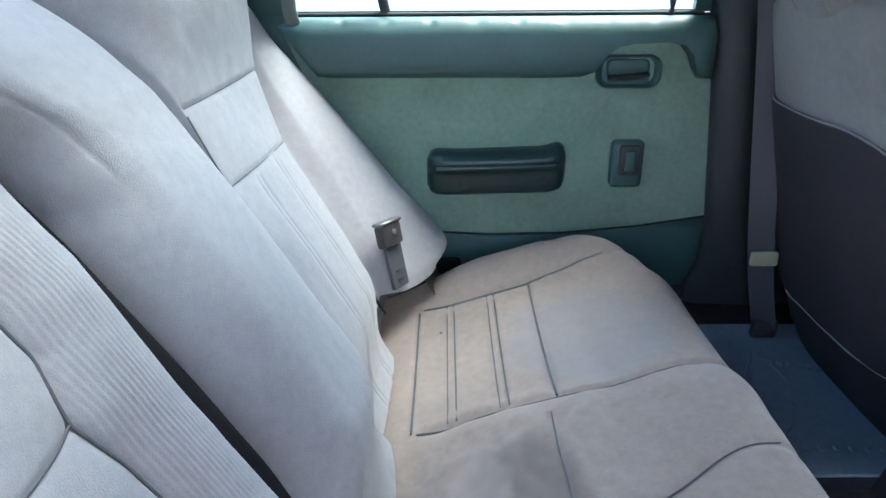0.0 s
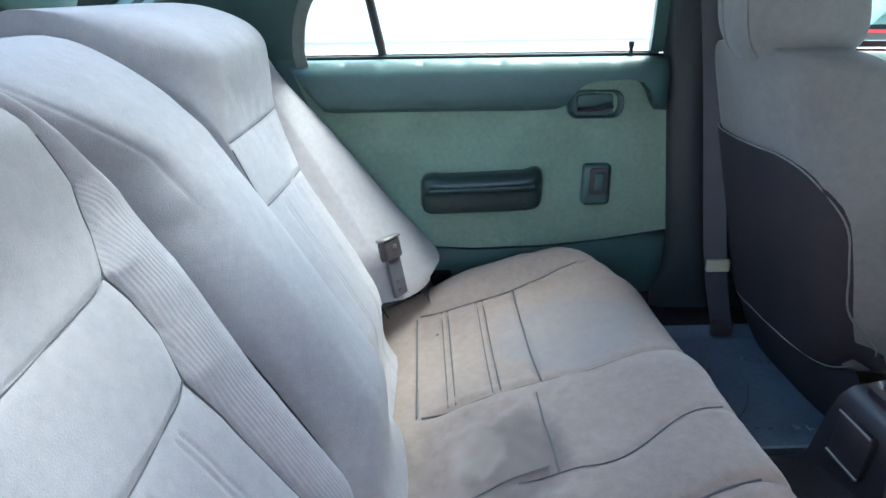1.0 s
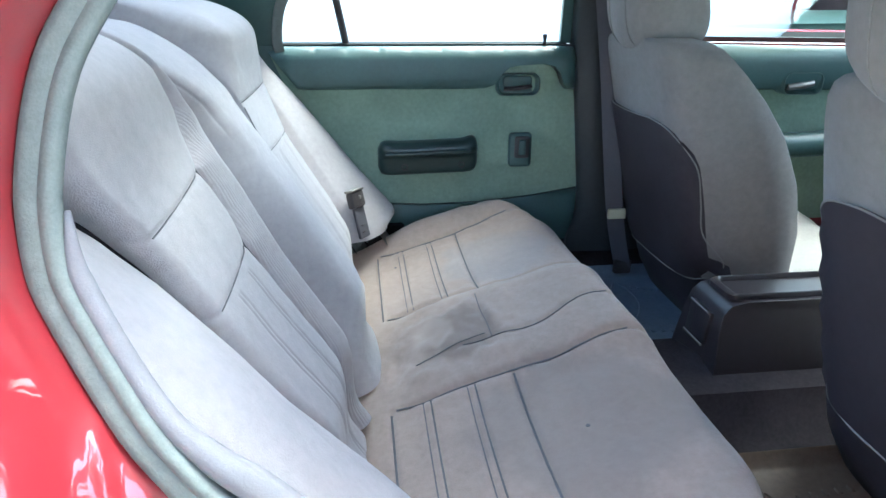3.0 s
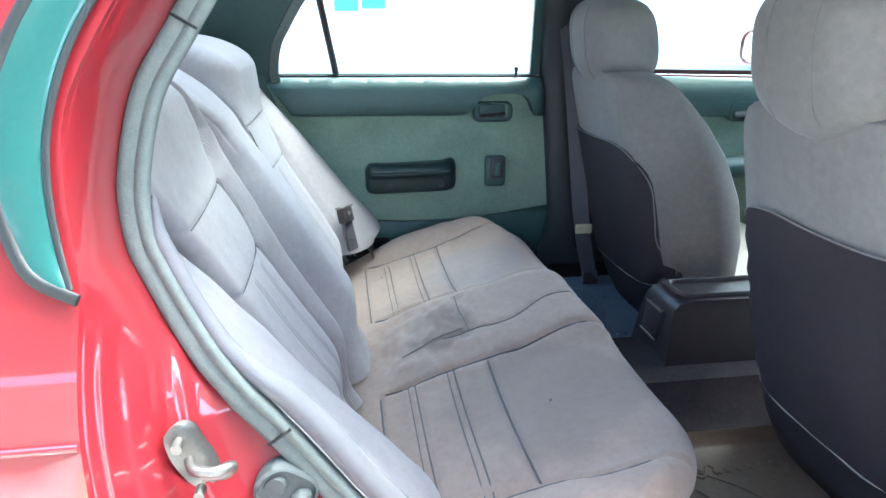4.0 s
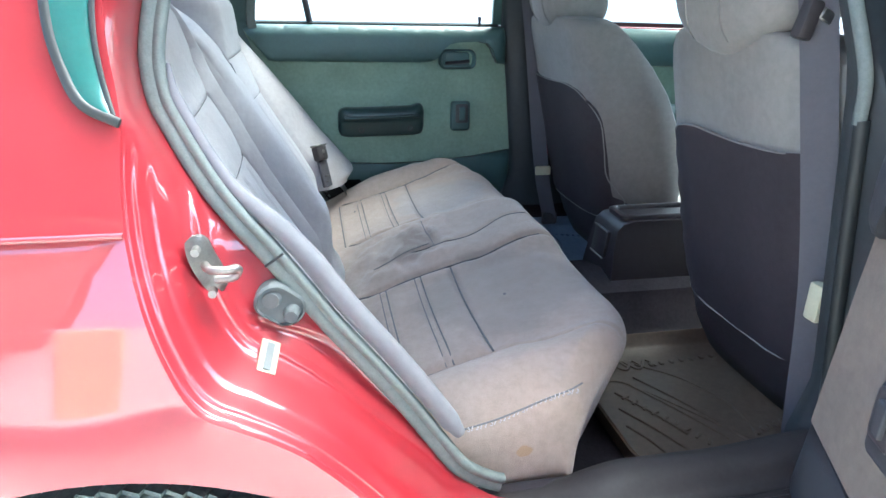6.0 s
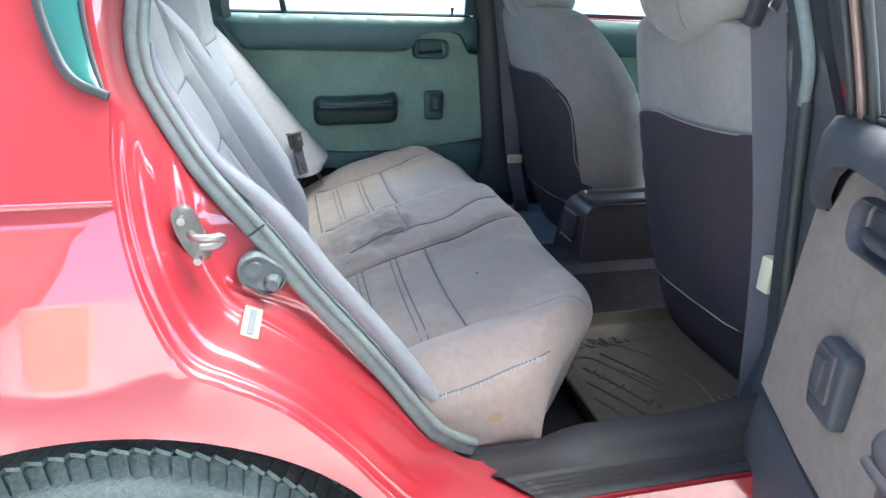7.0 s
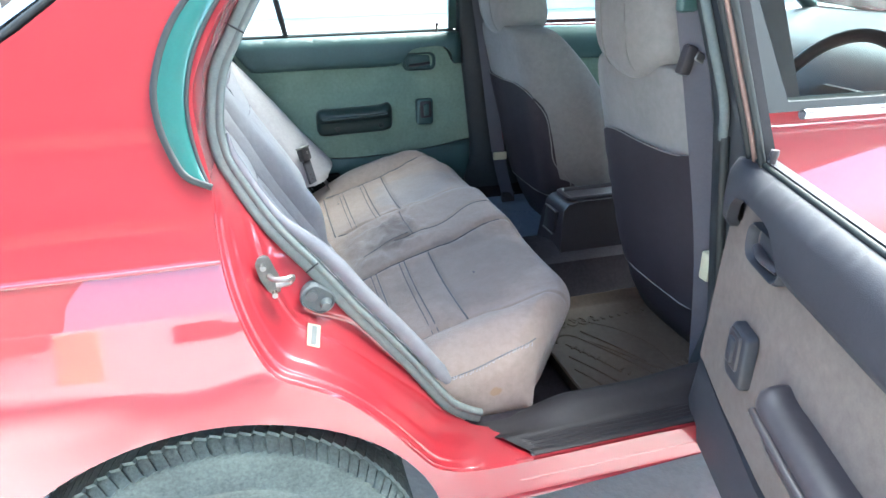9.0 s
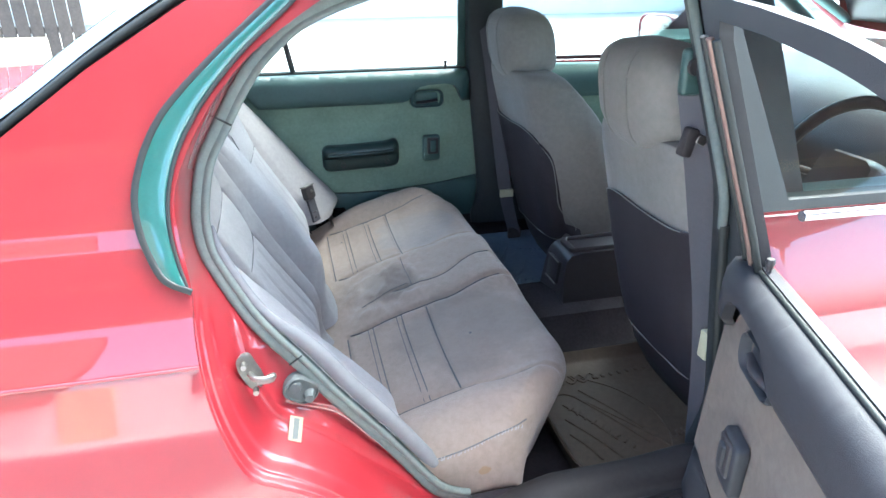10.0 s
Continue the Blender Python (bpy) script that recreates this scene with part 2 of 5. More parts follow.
SIDE = [(0.20, 0.78), (0.35, 0.80), (0.55, 0.83), (0.62, 0.835), (0.70, 0.815), (0.78, 0.79), (0.86, 0.755), (0.90, 0.735), (1.0, 0.70), (1.1, 0.665), (1.2, 0.625), (1.27, 0.59), (1.32, 0.54), (1.36, 0.45)]


def half_width(x, z):
    """The body's half width at a height, with the flare round the rear wheel and the taper to the ends."""
    y = float(np.interp(z, [p[0] for p in SIDE], [p[1] for p in SIDE]))
    d = math.hypot(x - AX, z - AZ)
    if z < 0.7:
        y += 0.012 * math.exp(-((d - AR) / 0.03) ** 2)
    if x < -0.4:
        y -= 0.16 * (x + 0.4) ** 2
    if x > 2.2:
        y -= 0.10 * (x - 2.2) ** 2
    return y


AX, AZ, AR = -0.305, 0.240, 0.335     # rear wheel arch
EDGE = [(0.50, 1.285), (0.25, 1.285), (0.09, 1.255), (-0.01, 1.215), (-0.065, 1.189), (-0.154, 1.13), (-0.207, 1.075), (-0.242, 1.019), (-0.259, 0.975), (-0.259, 0.93), (-0.252, 0.88),
        (-0.251, 0.863), (-0.253, 0.81), (-0.247, 0.742), (-0.231, 0.679), (-0.208, 0.632), (-0.174, 0.609), (-0.143, 0.590), (-0.107, 0.561), (-0.062, 0.508), (-0.020, 0.447), (0.012, 0.404), (0.055, 0.376), (0.11, 0.367), (0.18, 0.366)]
LIP = [(0.50, 1.262), (0.26, 1.262), (0.11, 1.237), (0.02, 1.21), (-0.050, 1.188), (-0.107, 1.160), (-0.167, 1.107), (-0.216, 1.034), (-0.243, 0.985), (-0.256, 0.92), (-0.252, 0.878), (-0.239, 0.848), (-0.205, 0.790),
       (-0.175, 0.750), (-0.151, 0.718), (-0.120, 0.673), (-0.096, 0.637), (-0.066, 0.597), (-0.034, 0.554), (-0.002, 0.508), (0.028, 0.462), (0.055, 0.423), (0.085, 0.393), (0.125, 0.368), (0.19, 0.352)]
edge, lip = smooth_curve(EDGE, 90), smooth_curve(LIP, 90)
# pair the two curves point by point
for a, b in ((EDGE, LIP),):
    s = np.linspace(0, len(a) - 1, 200)
    fa, fb = smooth_curve(a, 2000), smooth_curve(b, 2000)
    ka = [int(np.argmin(np.hypot(*(fa - p).T))) for p in np.array(a)]
    kb = [int(np.argmin(np.hypot(*(fb - p).T))) for p in np.array(b)]
    edge = fa[np.interp(s, range(len(a)), ka).astype(int)]
    lip = fb[np.interp(s, range(len(b)), kb).astype(int)]


def inner_side(c, step=6):
    """Every so many points of a curve, with the unit normal that points into the opening."""
    out = []
    for i in range(0, len(c), step):
        t = c[min(i + 1, len(c) - 1)] - c[max(i - 1, 0)]
        t = t / (np.hypot(*t) + 1e-9)
        out.append((c[i][0], c[i][1], -t[1], t[0]))
    return out


def lip_y(z):
    return min(0.70, half_width(0, z) - 0.10)


arch = [(AX + AR * math.cos(a), AZ + AR * math.sin(a)) for a in np.linspace(math.asin((0.28 - AZ) / AR), math.pi - math.asin((0.28 - AZ) / AR), 40)]
quarter = [tuple(p) for p in edge] + [(0.20, 0.366), (0.60, 0.366), (0.60, 0.29)] + arch + [(-0.95, 0.28), (-1.08, 0.36), (-1.10, 0.75), (-1.07, 0.90), (-0.95, 0.945), (-0.62, 0.955), (-0.55, 0.985), (-0.437, 1.053), (-0.34, 1.121), (-0.233, 1.186), (-0.10, 1.262), (0.02, 1.305), (0.25, 1.32), (0.50, 1.32)]
for side in (-1, 1):
    into_car(sheet("quarter_panel", quarter, lambda x, z, side=side: (x, side * half_width(x, z), z), RED, car, "glossy red rear quarter panel", step=0.022))
    # stepped door jamb from the outer edge to the seal flange
    base = [(0, 0), (0.0015, 0.006), (0.006, 0.012), (0.012, 0.018), (0.020, 0.030), (0.030, 0.048), (0.040, 0.062), (0.050, 0.072), (0.060, 0.078), (0.080, 0.082), (0.12, 0.086), (0.20, 0.09)]
    bs, bd = [q[0] for q in base], [q[1] for q in base]
    rows = []
    for f in np.linspace(0, 1, 100) ** 1.25:
        ring = []
        for k, ((xa, za), (xb, zb)) in enumerate(zip(edge, lip)):
            x, z = xa + f * (xb - xa), za + f * (zb - za)
            ya, yb = half_width(xa, za), lip_y(zb)
            ln = math.hypot(xb - xa, zb - za)
            d = float(np.interp(f * ln, bs, bd)) + (0.10 - float(np.interp(ln, bs, bd))) * f ** 1.5
            y = ya + (yb - ya) * d / 0.10
            amount = min(1.0, ln / 0.05)
            for at, h, w in ((0.003, 0.003, 0.0016), (0.010, 0.0035, 0.0020), (0.016, -0.003, 0.003), (0.034, -0.003, 0.004), (0.046, 0.0045, 0.0026)):
                y += amount * h * math.exp(-((f * ln - at) / w) ** 2)
            # raised plateau round the switch, with a recess under it
            ridge = float(np.interp(x, [-0.207, -0.192, -0.155, -0.116, -0.076, -0.041], [0.690, 0.677, 0.662, 0.643, 0.621, 0.589]))
            inner = 1 / (1 + math.exp(-(f * ln - 0.056) / 0.003)) * (1 - f ** 12)
            if -0.215 < x < 0.02:
                y += inner * (0.003 * math.exp(-((z - ridge) / 0.004) ** 2) - 0.008 / (1 + math.exp((z - ridge + 0.007) / 0.0025)))
            ring.append((x, side * y, z))
        rows.append(ring)
    into_car(loft("door_jamb", rows, RED, car, "stepped glossy red door jamb", wrap=False))
    rows = []
    for x, z, nx, nz in inner_side(lip[:-8], 2):
        y0 = lip_y(z) if z > 0.42 else lip_y(z) - 0.02 * (0.42 - z) / 0.06
        rows.append([(x + a * nx, side * (y0 + h), z + a * nz) for a, h in ((0.001, -0.004), (-0.001, 0.003), (0.001, 0.0070), (0.006, 0.0085), (0.011, 0.0070), (0.013, 0.0060), (0.016, 0.0085), (0.020, 0.0090), (0.023, 0.006), (0.024, -0.002), (0.020, -0.006))])
    strip = into_car(loft("weatherstrip", rows, SEAL, car, "grey-green rubber door seal with a moulded lip"))
    for at in (57, 117):
        (x, z), t = lip[at], lip[at + 2] - lip[at - 2]
        t = t / np.hypot(*t)
        tube("seal_joint", [(x - t[1] * a, side * (lip_y(z) + 0.0085), z + t[0] * a) for a in (0.0, 0.01, 0.023)], 0.0014, RUBBER, strip, "dark joint in the seal", n=6, seg=6)
    into_car(tube("side_moulding", [(x, side * (half_width(x, 0.781) + 0.001), 0.781) for x in (-0.252, -0.4, -0.6, -0.8, -1.05)], 0.0028, RED, car, "thin red body side moulding", up=(0, 0, 1)))


def rounded(w, h, r, n=6):
    """A rounded rectangle round the origin."""
    out = []
    for cx, cy, a in ((w / 2 - r, h / 2 - r, 0), (-w / 2 + r, h / 2 - r, 90), (-w / 2 + r, -h / 2 + r, 180), (w / 2 - r, -h / 2 + r, 270)):
        out += [(cx + r * math.cos(radians(a + k * 90 / n)), cy + r * math.sin(radians(a + k * 90 / n))) for k in range(n + 1)]
    return out


# garnish behind the rear door window
G_OUT = [(-0.11, 1.203), (-0.127, 1.19), (-0.214, 1.119), (-0.273, 1.059), (-0.304, 0.99), (-0.304, 0.935), (-0.284, 0.884), (-0.254, 0.868)]
G_IN = [(-0.085, 1.20), (-0.108, 1.18), (-0.168, 1.13), (-0.218, 1.075), (-0.252, 1.019), (-0.267, 0.96), (-0.263, 0.905), (-0.255, 0.874)]
go, gi = smooth_curve(G_OUT, 40), smooth_curve(G_IN, 40)
for side in (-1, 1):
    rows = []
    for f, d in ((0, -0.004), (0.06, 0.004), (0.2, 0.005), (0.35, 0.006), (0.5, 0.0065), (0.65, 0.006), (0.85, 0.005), (0.95, 0.003), (1, -0.004)):
        rows.append([(a[0] + f * (b[0] - a[0]), side * (half_width(0, a[1] + f * (b[1] - a[1])) + d + 0.002), a[1] + f * (b[1] - a[1])) for a, b in zip(go, gi)])
    gar = into_car(loft("quarter_garnish", rows, GARNISH, car, "dark glossy crescent garnish behind the door window", wrap=False))
    for c, r in ((np.array([(x + 0.004, z) for x, z in go]), 0.0045), (gi, 0.0025)):
        t = tube("garnish_rubber", [(x, side * (half_width(0, z) + 0.006), z) for x, z in c[::3]], r, RUBBER, gar, "black rubber edging", flat=0.6, up=(0, 1, 0))

# rocker, floor pan, roof, ends
for side in (-1, 1):
    rows = [[(x, side * y, z) for x in np.linspace(0.16, 1.75, 30)] for y, z in ((0.797, 0.366), (0.80, 0.359), (0.797, 0.345), (0.793, 0.330), (0.797, 0.324), (0.792, 0.306), (0.785, 0.298), (0.76, 0.290), (0.70, 0.275))]
    into_car(loft("rocker", rows, RED, car, "red rocker panel under the door opening", wrap=False))
    rows = [[(x, side * y, z) for x in np.linspace(0.15, 0.60, 12)] for y, z in ((0.797, 0.366), (0.7955, 0.368), (0.794, 0.367), (0.793, 0.364), (0.792, 0.359))]
    into_car(loft("sill_edge", rows, RED, car, wrap=False))
roof = [(x, y) for x, y in ((-0.06, -0.60), (1.25, -0.60), (1.38, -0.5), (1.42, 0), (1.38, 0.5), (1.25, 0.60), (-0.06, 0.60), (-0.10, 0.3), (-0.12, 0), (-0.10, -0.3))]


def roof_z(x, y):
    return 1.385 - 0.10 * (y / 0.62) ** 4 - 0.02 * (y / 0.62) ** 2 - 0.05 * ((x - 0.55) / 0.75) ** 2


into_car(sheet("roof", roof, lambda x, y: (x, y, roof_z(x, y)), RED, car, "red car roof", step=0.12))
into_car(sheet("headliner", roof, lambda x, y: (x, y, roof_z(x, y) - 0.035), HEAD, car, "pale woven headliner", step=0.12))
for side in (-1, 1):
    rows = [[(x, side * y, z + 0.0) for x in np.linspace(-0.08, 1.30, 20)] for y, z in ((0.60, 1.262), (0.63, 1.268), (0.645, 1.285), (0.635, 1.30), (0.61, 1.31), (0.57, 1.30))]
    into_car(loft("roof_rail", rows, RED, car, wrap=False))
# rear screen, boot, ends
screen = [(-0.10, 0.53), (-0.40, 0.575), (-0.66, 0.60), (-0.66, -0.60), (-0.40, -0.575), (-0.10, -0.53)]


def screen_z(x, y):
    return float(np.interp(x, [-0.7, -0.55, -0.32, -0.05], [0.945, 1.02, 1.165, 1.32])) - 0.03 * (y / 0.6) ** 2


into_car(sheet("rear_window", screen, lambda x, y: (x, y, screen_z(x, y)), TINTED, car, "sloping tinted rear window glass", step=0.08))
for side in (-1, 1):
    into_car(tube("window_moulding", [(x, side * (half_width(x, z) - 0.052), z + 0.014) for x, z in ((-0.66, 0.945), (-0.55, 0.993), (-0.437, 1.063), (-0.34, 1.131), (-0.233, 1.197), (-0.10, 1.272), (-0.02, 1.308))], 0.034, CHROME, car, "bright moulding beside the rear window", flat=0.40))
    into_car(tube("window_rubber", [(x, side * (half_width(x, z) - 0.02), z + 0.006) for x, z in ((-0.66, 0.945), (-0.55, 0.985), (-0.437, 1.056), (-0.34, 1.124), (-0.233, 1.190), (-0.10, 1.266))], 0.006, RUBBER, car, "black rubber beside the rear window"))
    into_car(tube("pillar_filler", [(x, side * (half_width(x, z) - 0.07), z - 0.005) for x, z in ((-0.66, 0.935), (-0.55, 0.978), (-0.437, 1.048), (-0.34, 1.116), (-0.233, 1.18), (-0.10, 1.258))], 0.035, VINYL, car, flat=0.6))
rows = []
for x, z in ((-0.60, 0.955), (-0.72, 0.955), (-0.95, 0.945), (-1.06, 0.92), (-1.10, 0.80), (-1.12, 0.60), (-1.13, 0.45), (-1.08, 0.28)):
    rows.append([(x + 0.03 * (1 - (k / 6) ** 2) * (-1 if z < 0.93 else 0), 0.71 * k / 6, z + 0.008 * (1 - (k / 6) ** 2)) for k in range(-6, 7)])
into_car(loft("boot_lid", rows, RED, car, "red boot lid behind the rear window", wrap=False))
into_car(sheet("parcel_shelf", [(-0.43, -0.56), (-0.43, 0.56), (-0.66, 0.58), (-0.66, -0.58)], lambda x, y: (x, y, 0.925), VINYL, car, "dark parcel shelf behind the seat", step=0.1))
# front: windscreen, bonnet, dashboard
ws = into_car(sheet("windscreen", [(1.36, -0.52), (1.95, -0.64), (2.0, 0), (1.95, 0.64), (1.36, 0.52), (1.41, 0)], lambda x, y: (x, y, float(np.interp(x, [1.3, 2.0], [1.34, 0.96]))), GLASS, car, "windscreen glass", step=0.15))
ws.visible_shadow = False
rows = [[(x, w * k / 6, z - 0.04 * (k / 6) ** 4) for k in range(-6, 7)] for x, w, z in ((1.95, 0.72, 0.98), (2.3, 0.74, 0.93), (2.8, 0.70, 0.84), (2.98, 0.64, 0.74), (3.05, 0.62, 0.5), (3.0, 0.62, 0.25))]
into_car(loft("bonnet", rows, RED, car, "red bonnet", wrap=False))
for side in (-1, 1):
    fx, fr = 2.19, 0.325
    farch = [(fx + fr * math.cos(a), AZ + fr * math.sin(a)) for a in np.linspace(0.14, math.pi - 0.14, 24)]
    wing = [(1.72, 0.88), (1.72, 0.28)] + farch[::-1] + [(2.95, 0.28), (3.0, 0.5), (2.95, 0.76), (2.6, 0.86), (2.0, 0.93)]
    into_car(sheet("front_wing", wing, lambda x, z, side=side: (x, side * (half_width(x, z) - 0.02), z), RED, car, "red front wing", step=0.06))
    into_car(tube("windscreen_pillar", [(1.30, side * 0.56, 1.30), (1.65, side * 0.64, 1.12), (1.95, side * 0.70, 0.95)], 0.035, RED, car, flat=0.7))
    into_car(tube("pillar_trim", [(1.30, side * 0.535, 1.29), (1.65, side * 0.615, 1.11), (1.95, side * 0.68, 0.93)], 0.03, VINYL, car, flat=0.7))
rows = []
for y in np.linspace(-0.66, 0.66, 15):
    rows.append([(1.45, y, 0.40), (1.38, y, 0.55), (1.36, y, 0.72), (1.42, y, 0.84), (1.55, y, 0.90), (1.95, y, 0.93), (1.95, y, 0.30), (1.6, y, 0.30)])
dash = loft("dashboard", rows, CONSOLE)
tagged(dash, "dark moulded dashboard across the car", "dashboard")

wheel_at = thing("steering_wheel", "dark steering wheel before the dashboard", "steering wheel", at=(1.04, -0.39, 0.79))
inv = wheel_at.matrix_world.inverted()


def on_wheel(a, b, h):
    """A place on the wheel: a across the car, b up its face, h toward the driver."""
    return (1.04 + 0.42 * b - 0.91 * h, -0.39 + a, 0.79 + 0.91 * b + 0.42 * h)


turns = np.linspace(0, 2 * math.pi, 41)
rows = [[on_wheel((0.180 + 0.015 * math.cos(k)) * math.sin(a), (0.180 + 0.015 * math.cos(k)) * math.cos(a), 0.015 * math.sin(k)) for k in np.linspace(0, 2 * math.pi, 10, endpoint=False)] for a in turns]
loft("rim", rows, CONSOLE, wheel_at, "dark leather rim", caps=False).matrix_parent_inverse = inv
rows = [[on_wheel(p * s, q * s, h) for p, q in ((0.075, 0.05), (0.05, 0.065), (-0.05, 0.065), (-0.075, 0.05), (-0.08, -0.04), (-0.05, -0.075), (0.05, -0.075), (0.08, -0.04))] for s, h in ((1.0, -0.045), (1.0, -0.01), (0.9, 0.005), (0.05, 0.008))]
loft("hub", rows, CONSOLE, wheel_at, "dark padded hub").matrix_parent_inverse = inv
for a in (-1, 1):
    tube("spoke", [on_wheel(a * 0.06, 0.0, -0.015), on_wheel(a * 0.12, -0.005, -0.008), on_wheel(a * 0.178, -0.01, 0.0)], 0.014, CONSOLE, wheel_at, flat=0.6).matrix_parent_inverse = inv
tube("column", [on_wheel(0, 0, -0.03), on_wheel(0, 0, -0.12), on_wheel(0, 0, -0.25)], 0.045, CONSOLE, wheel_at, "dark column cover", up=(0, 1, 0)).matrix_parent_inverse = inv

# floor pan with sills, tunnel and seat riser
FLOOR = 0.255
rows = []
for x in (-0.05, 0.10, 0.20, 0.36, 0.42, 0.5, 0.8, 1.1, 1.4, 1.6):
    h = 0.065 if x < 0.30 else 0.0
    rows.append([(x, y, z) for y, z in ((-0.70, 0.362), (-0.672, 0.366), (-0.655, 0.35), (-0.64, FLOOR + 0.02 + h * 0.9), (-0.60, FLOOR + h), (-0.20, FLOOR + h), (-0.13, FLOOR + 0.02 + h), (-0.10, FLOOR + 0.10 + h * 0.3), (0, FLOOR + 0.12 + h * 0.3),
                                        (0.10, FLOOR + 0.10 + h * 0.3), (0.13, FLOOR + 0.02 + h), (0.20, FLOOR + h), (0.60, FLOOR + h), (0.64, FLOOR + 0.02 + h * 0.9), (0.655, 0.35), (0.672, 0.366), (0.70, 0.362))])
fl = loft("car_floor", rows, CARPET, wrap=False)
tagged(fl, "dark worn carpet on the car floor", "floor", kind="structure")
# step plates
def sm(a, b, v):
    t = min(1, max(0, (v - a) / (b - a)))
    return t * t * (3 - 2 * t)


for side in (-1, 1):
    rows = []
    for y, z, x0 in ((0.793, 0.356, 0.190), (0.792, 0.366, 0.186), (0.786, 0.3685, 0.182), (0.778, 0.3665, 0.178), (0.774, 0.364, 0.175), (0.770, 0.368, 0.172), (0.766, 0.365, 0.169), (0.762, 0.369, 0.166), (0.758, 0.366, 0.163), (0.754, 0.370, 0.160), (0.750, 0.367, 0.157), (0.746, 0.371, 0.154),
                     (0.740, 0.372, 0.148), (0.735, 0.374, 0.142), (0.728, 0.380, 0.135), (0.718, 0.387, 0.128), (0.706, 0.391, 0.12), (0.690, 0.392, 0.11), (0.676, 0.388, 0.10), (0.664, 0.376, 0.10), (0.655, 0.345, 0.10), (0.648, 0.27, 0.10)):
        flat_z = 0.3675 if 0.744 < y < 0.780 else z
        rows.append([(x, side * y, flat_z + (z - flat_z) * sm(x0, x0 + 0.02, x) + 0.012 * sm(0.42, 0.57, x) * (1 if y < 0.73 else 0.3) - 0.027 * sm(0.30, 0.17, x) * sm(0.745, 0.715, y)) for x in np.linspace(x0, 0.585, 34)])
    sp = loft("step_plate", rows, STEP, wrap=False)
    tagged(sp, "black ribbed plastic step plate on the door sill", "sill plate")


# ---------------- rear seat ----------------
stain_and_cast(SEAT_RIB, [((0.10, -0.01, 0.44), (0.075, 0.085, 0.2), (0.17, 0.135, 0.115), 0.7, 1.1), ((0.05, 0.02, 0.43), (0.04, 0.05, 0.2), (0.43, 0.35, 0.295), 0.5, 2.0), ((0.165, -0.66, 0.405), (0.012, 0.03, 0.007), (0.30, 0.17, 0.06), 0.5, 2.0),
                 # near seat's brown and far seat's bluish cast of light, painted into the cloth
                 ((0.24, -0.30, 0.5), (0.16, 0.14, 0.2), (0.22, 0.185, 0.165), 0.5, 1.5), ((0.22, 0.30, 0.5), (0.13, 0.12, 0.2), (0.27, 0.265, 0.28), 0.45, 1.5)])

def hill(v, at, w):
    return math.exp(-((v - at) / w) ** 2)


rear_seat = thing("rear_seat", "grey velour rear bench seat with bolsters and stitched seams", "car seat", at=(0.1, 0, 0.33))
seat_back = rear_seat.matrix_world.inverted()


def into_seat(ob):
    ob.matrix_parent_inverse = seat_back
    return ob


def cushion_top(x, y):
    ay = abs(y)
    z = 0.412 + 0.30 * min(x, 0.2) + 0.032 * sm(0.2, 0.34, x)
    z += 0.035 * sm(0.47, 0.58, ay) * sm(-0.1, 0.1, x) - 0.006 * hill(ay, 0.32, 0.12)
    z += 0.022 * (1 - sm(0.10, 0.20, ay)) * sm(-0.02, 0.1, x)
    # seams
    rear = sm(-0.03, 0.0, x)
    front = 1 - sm(0.33, 0.40, x)
    line = 0.152 + (0.03 if y > 0 else -0.03) * sm(0.18, 0.42, x)
    z -= 0.007 * hill(ay, line, 0.006) * rear
    line2 = 0.49 + 0.03 * sm(0.14, 0.3, x)
    z -= 0.007 * hill(ay, line2, 0.006) * rear
    if 0.15 < ay < 0.50:
        b = sm(0.152, 0.175, ay) * (1 - sm(0.465, 0.488, ay))
        for xs, w in ((-0.028, 0.004), (0.022, 0.003), (0.034, 0.003), (0.092, 0.003), (0.104, 0.003), (0.166, 0.005)):
            z -= (0.0035 if w < 0.004 else 0.006) * hill(x, xs, w) * min(1, b + 0.5)
        z += 0.004 * b * sm(0.0, 0.03, x) * (1 - sm(0.14, 0.165, x))
    if ay < 0.12:
        z -= 0.004 * hill(y, -0.062 + 0.06 * sm(0.20, 0.36, x), 0.006) * sm(0.06, 0.12, x)
    # crumpled cloth in the middle
    if ay < 0.15:
        w = (1 - sm(0.10, 0.15, ay)) * sm(-0.04, 0.0, x) * (1 - sm(0.16, 0.24, x))
        z += 0.010 * w * noise.noise((x * 22, y * 14, 3.0)) + 0.004 * w * noise.noise((x * 60, y * 35, 7.0))
        z -= 0.005 * hill(x, 0.15, 0.006) * (1 if -0.06 < y < 0.11 else 0)
    z += 0.0012 * noise.noise((x * 30, y * 30, 1.0))
    return z


def cushion_front(y):
    ay = abs(y)
    return 0.412 - 0.008 * (1 - sm(0.05, 0.2, ay)) - 0.20 * sm(0.38, 0.72, ay) ** 1.5


rows = []
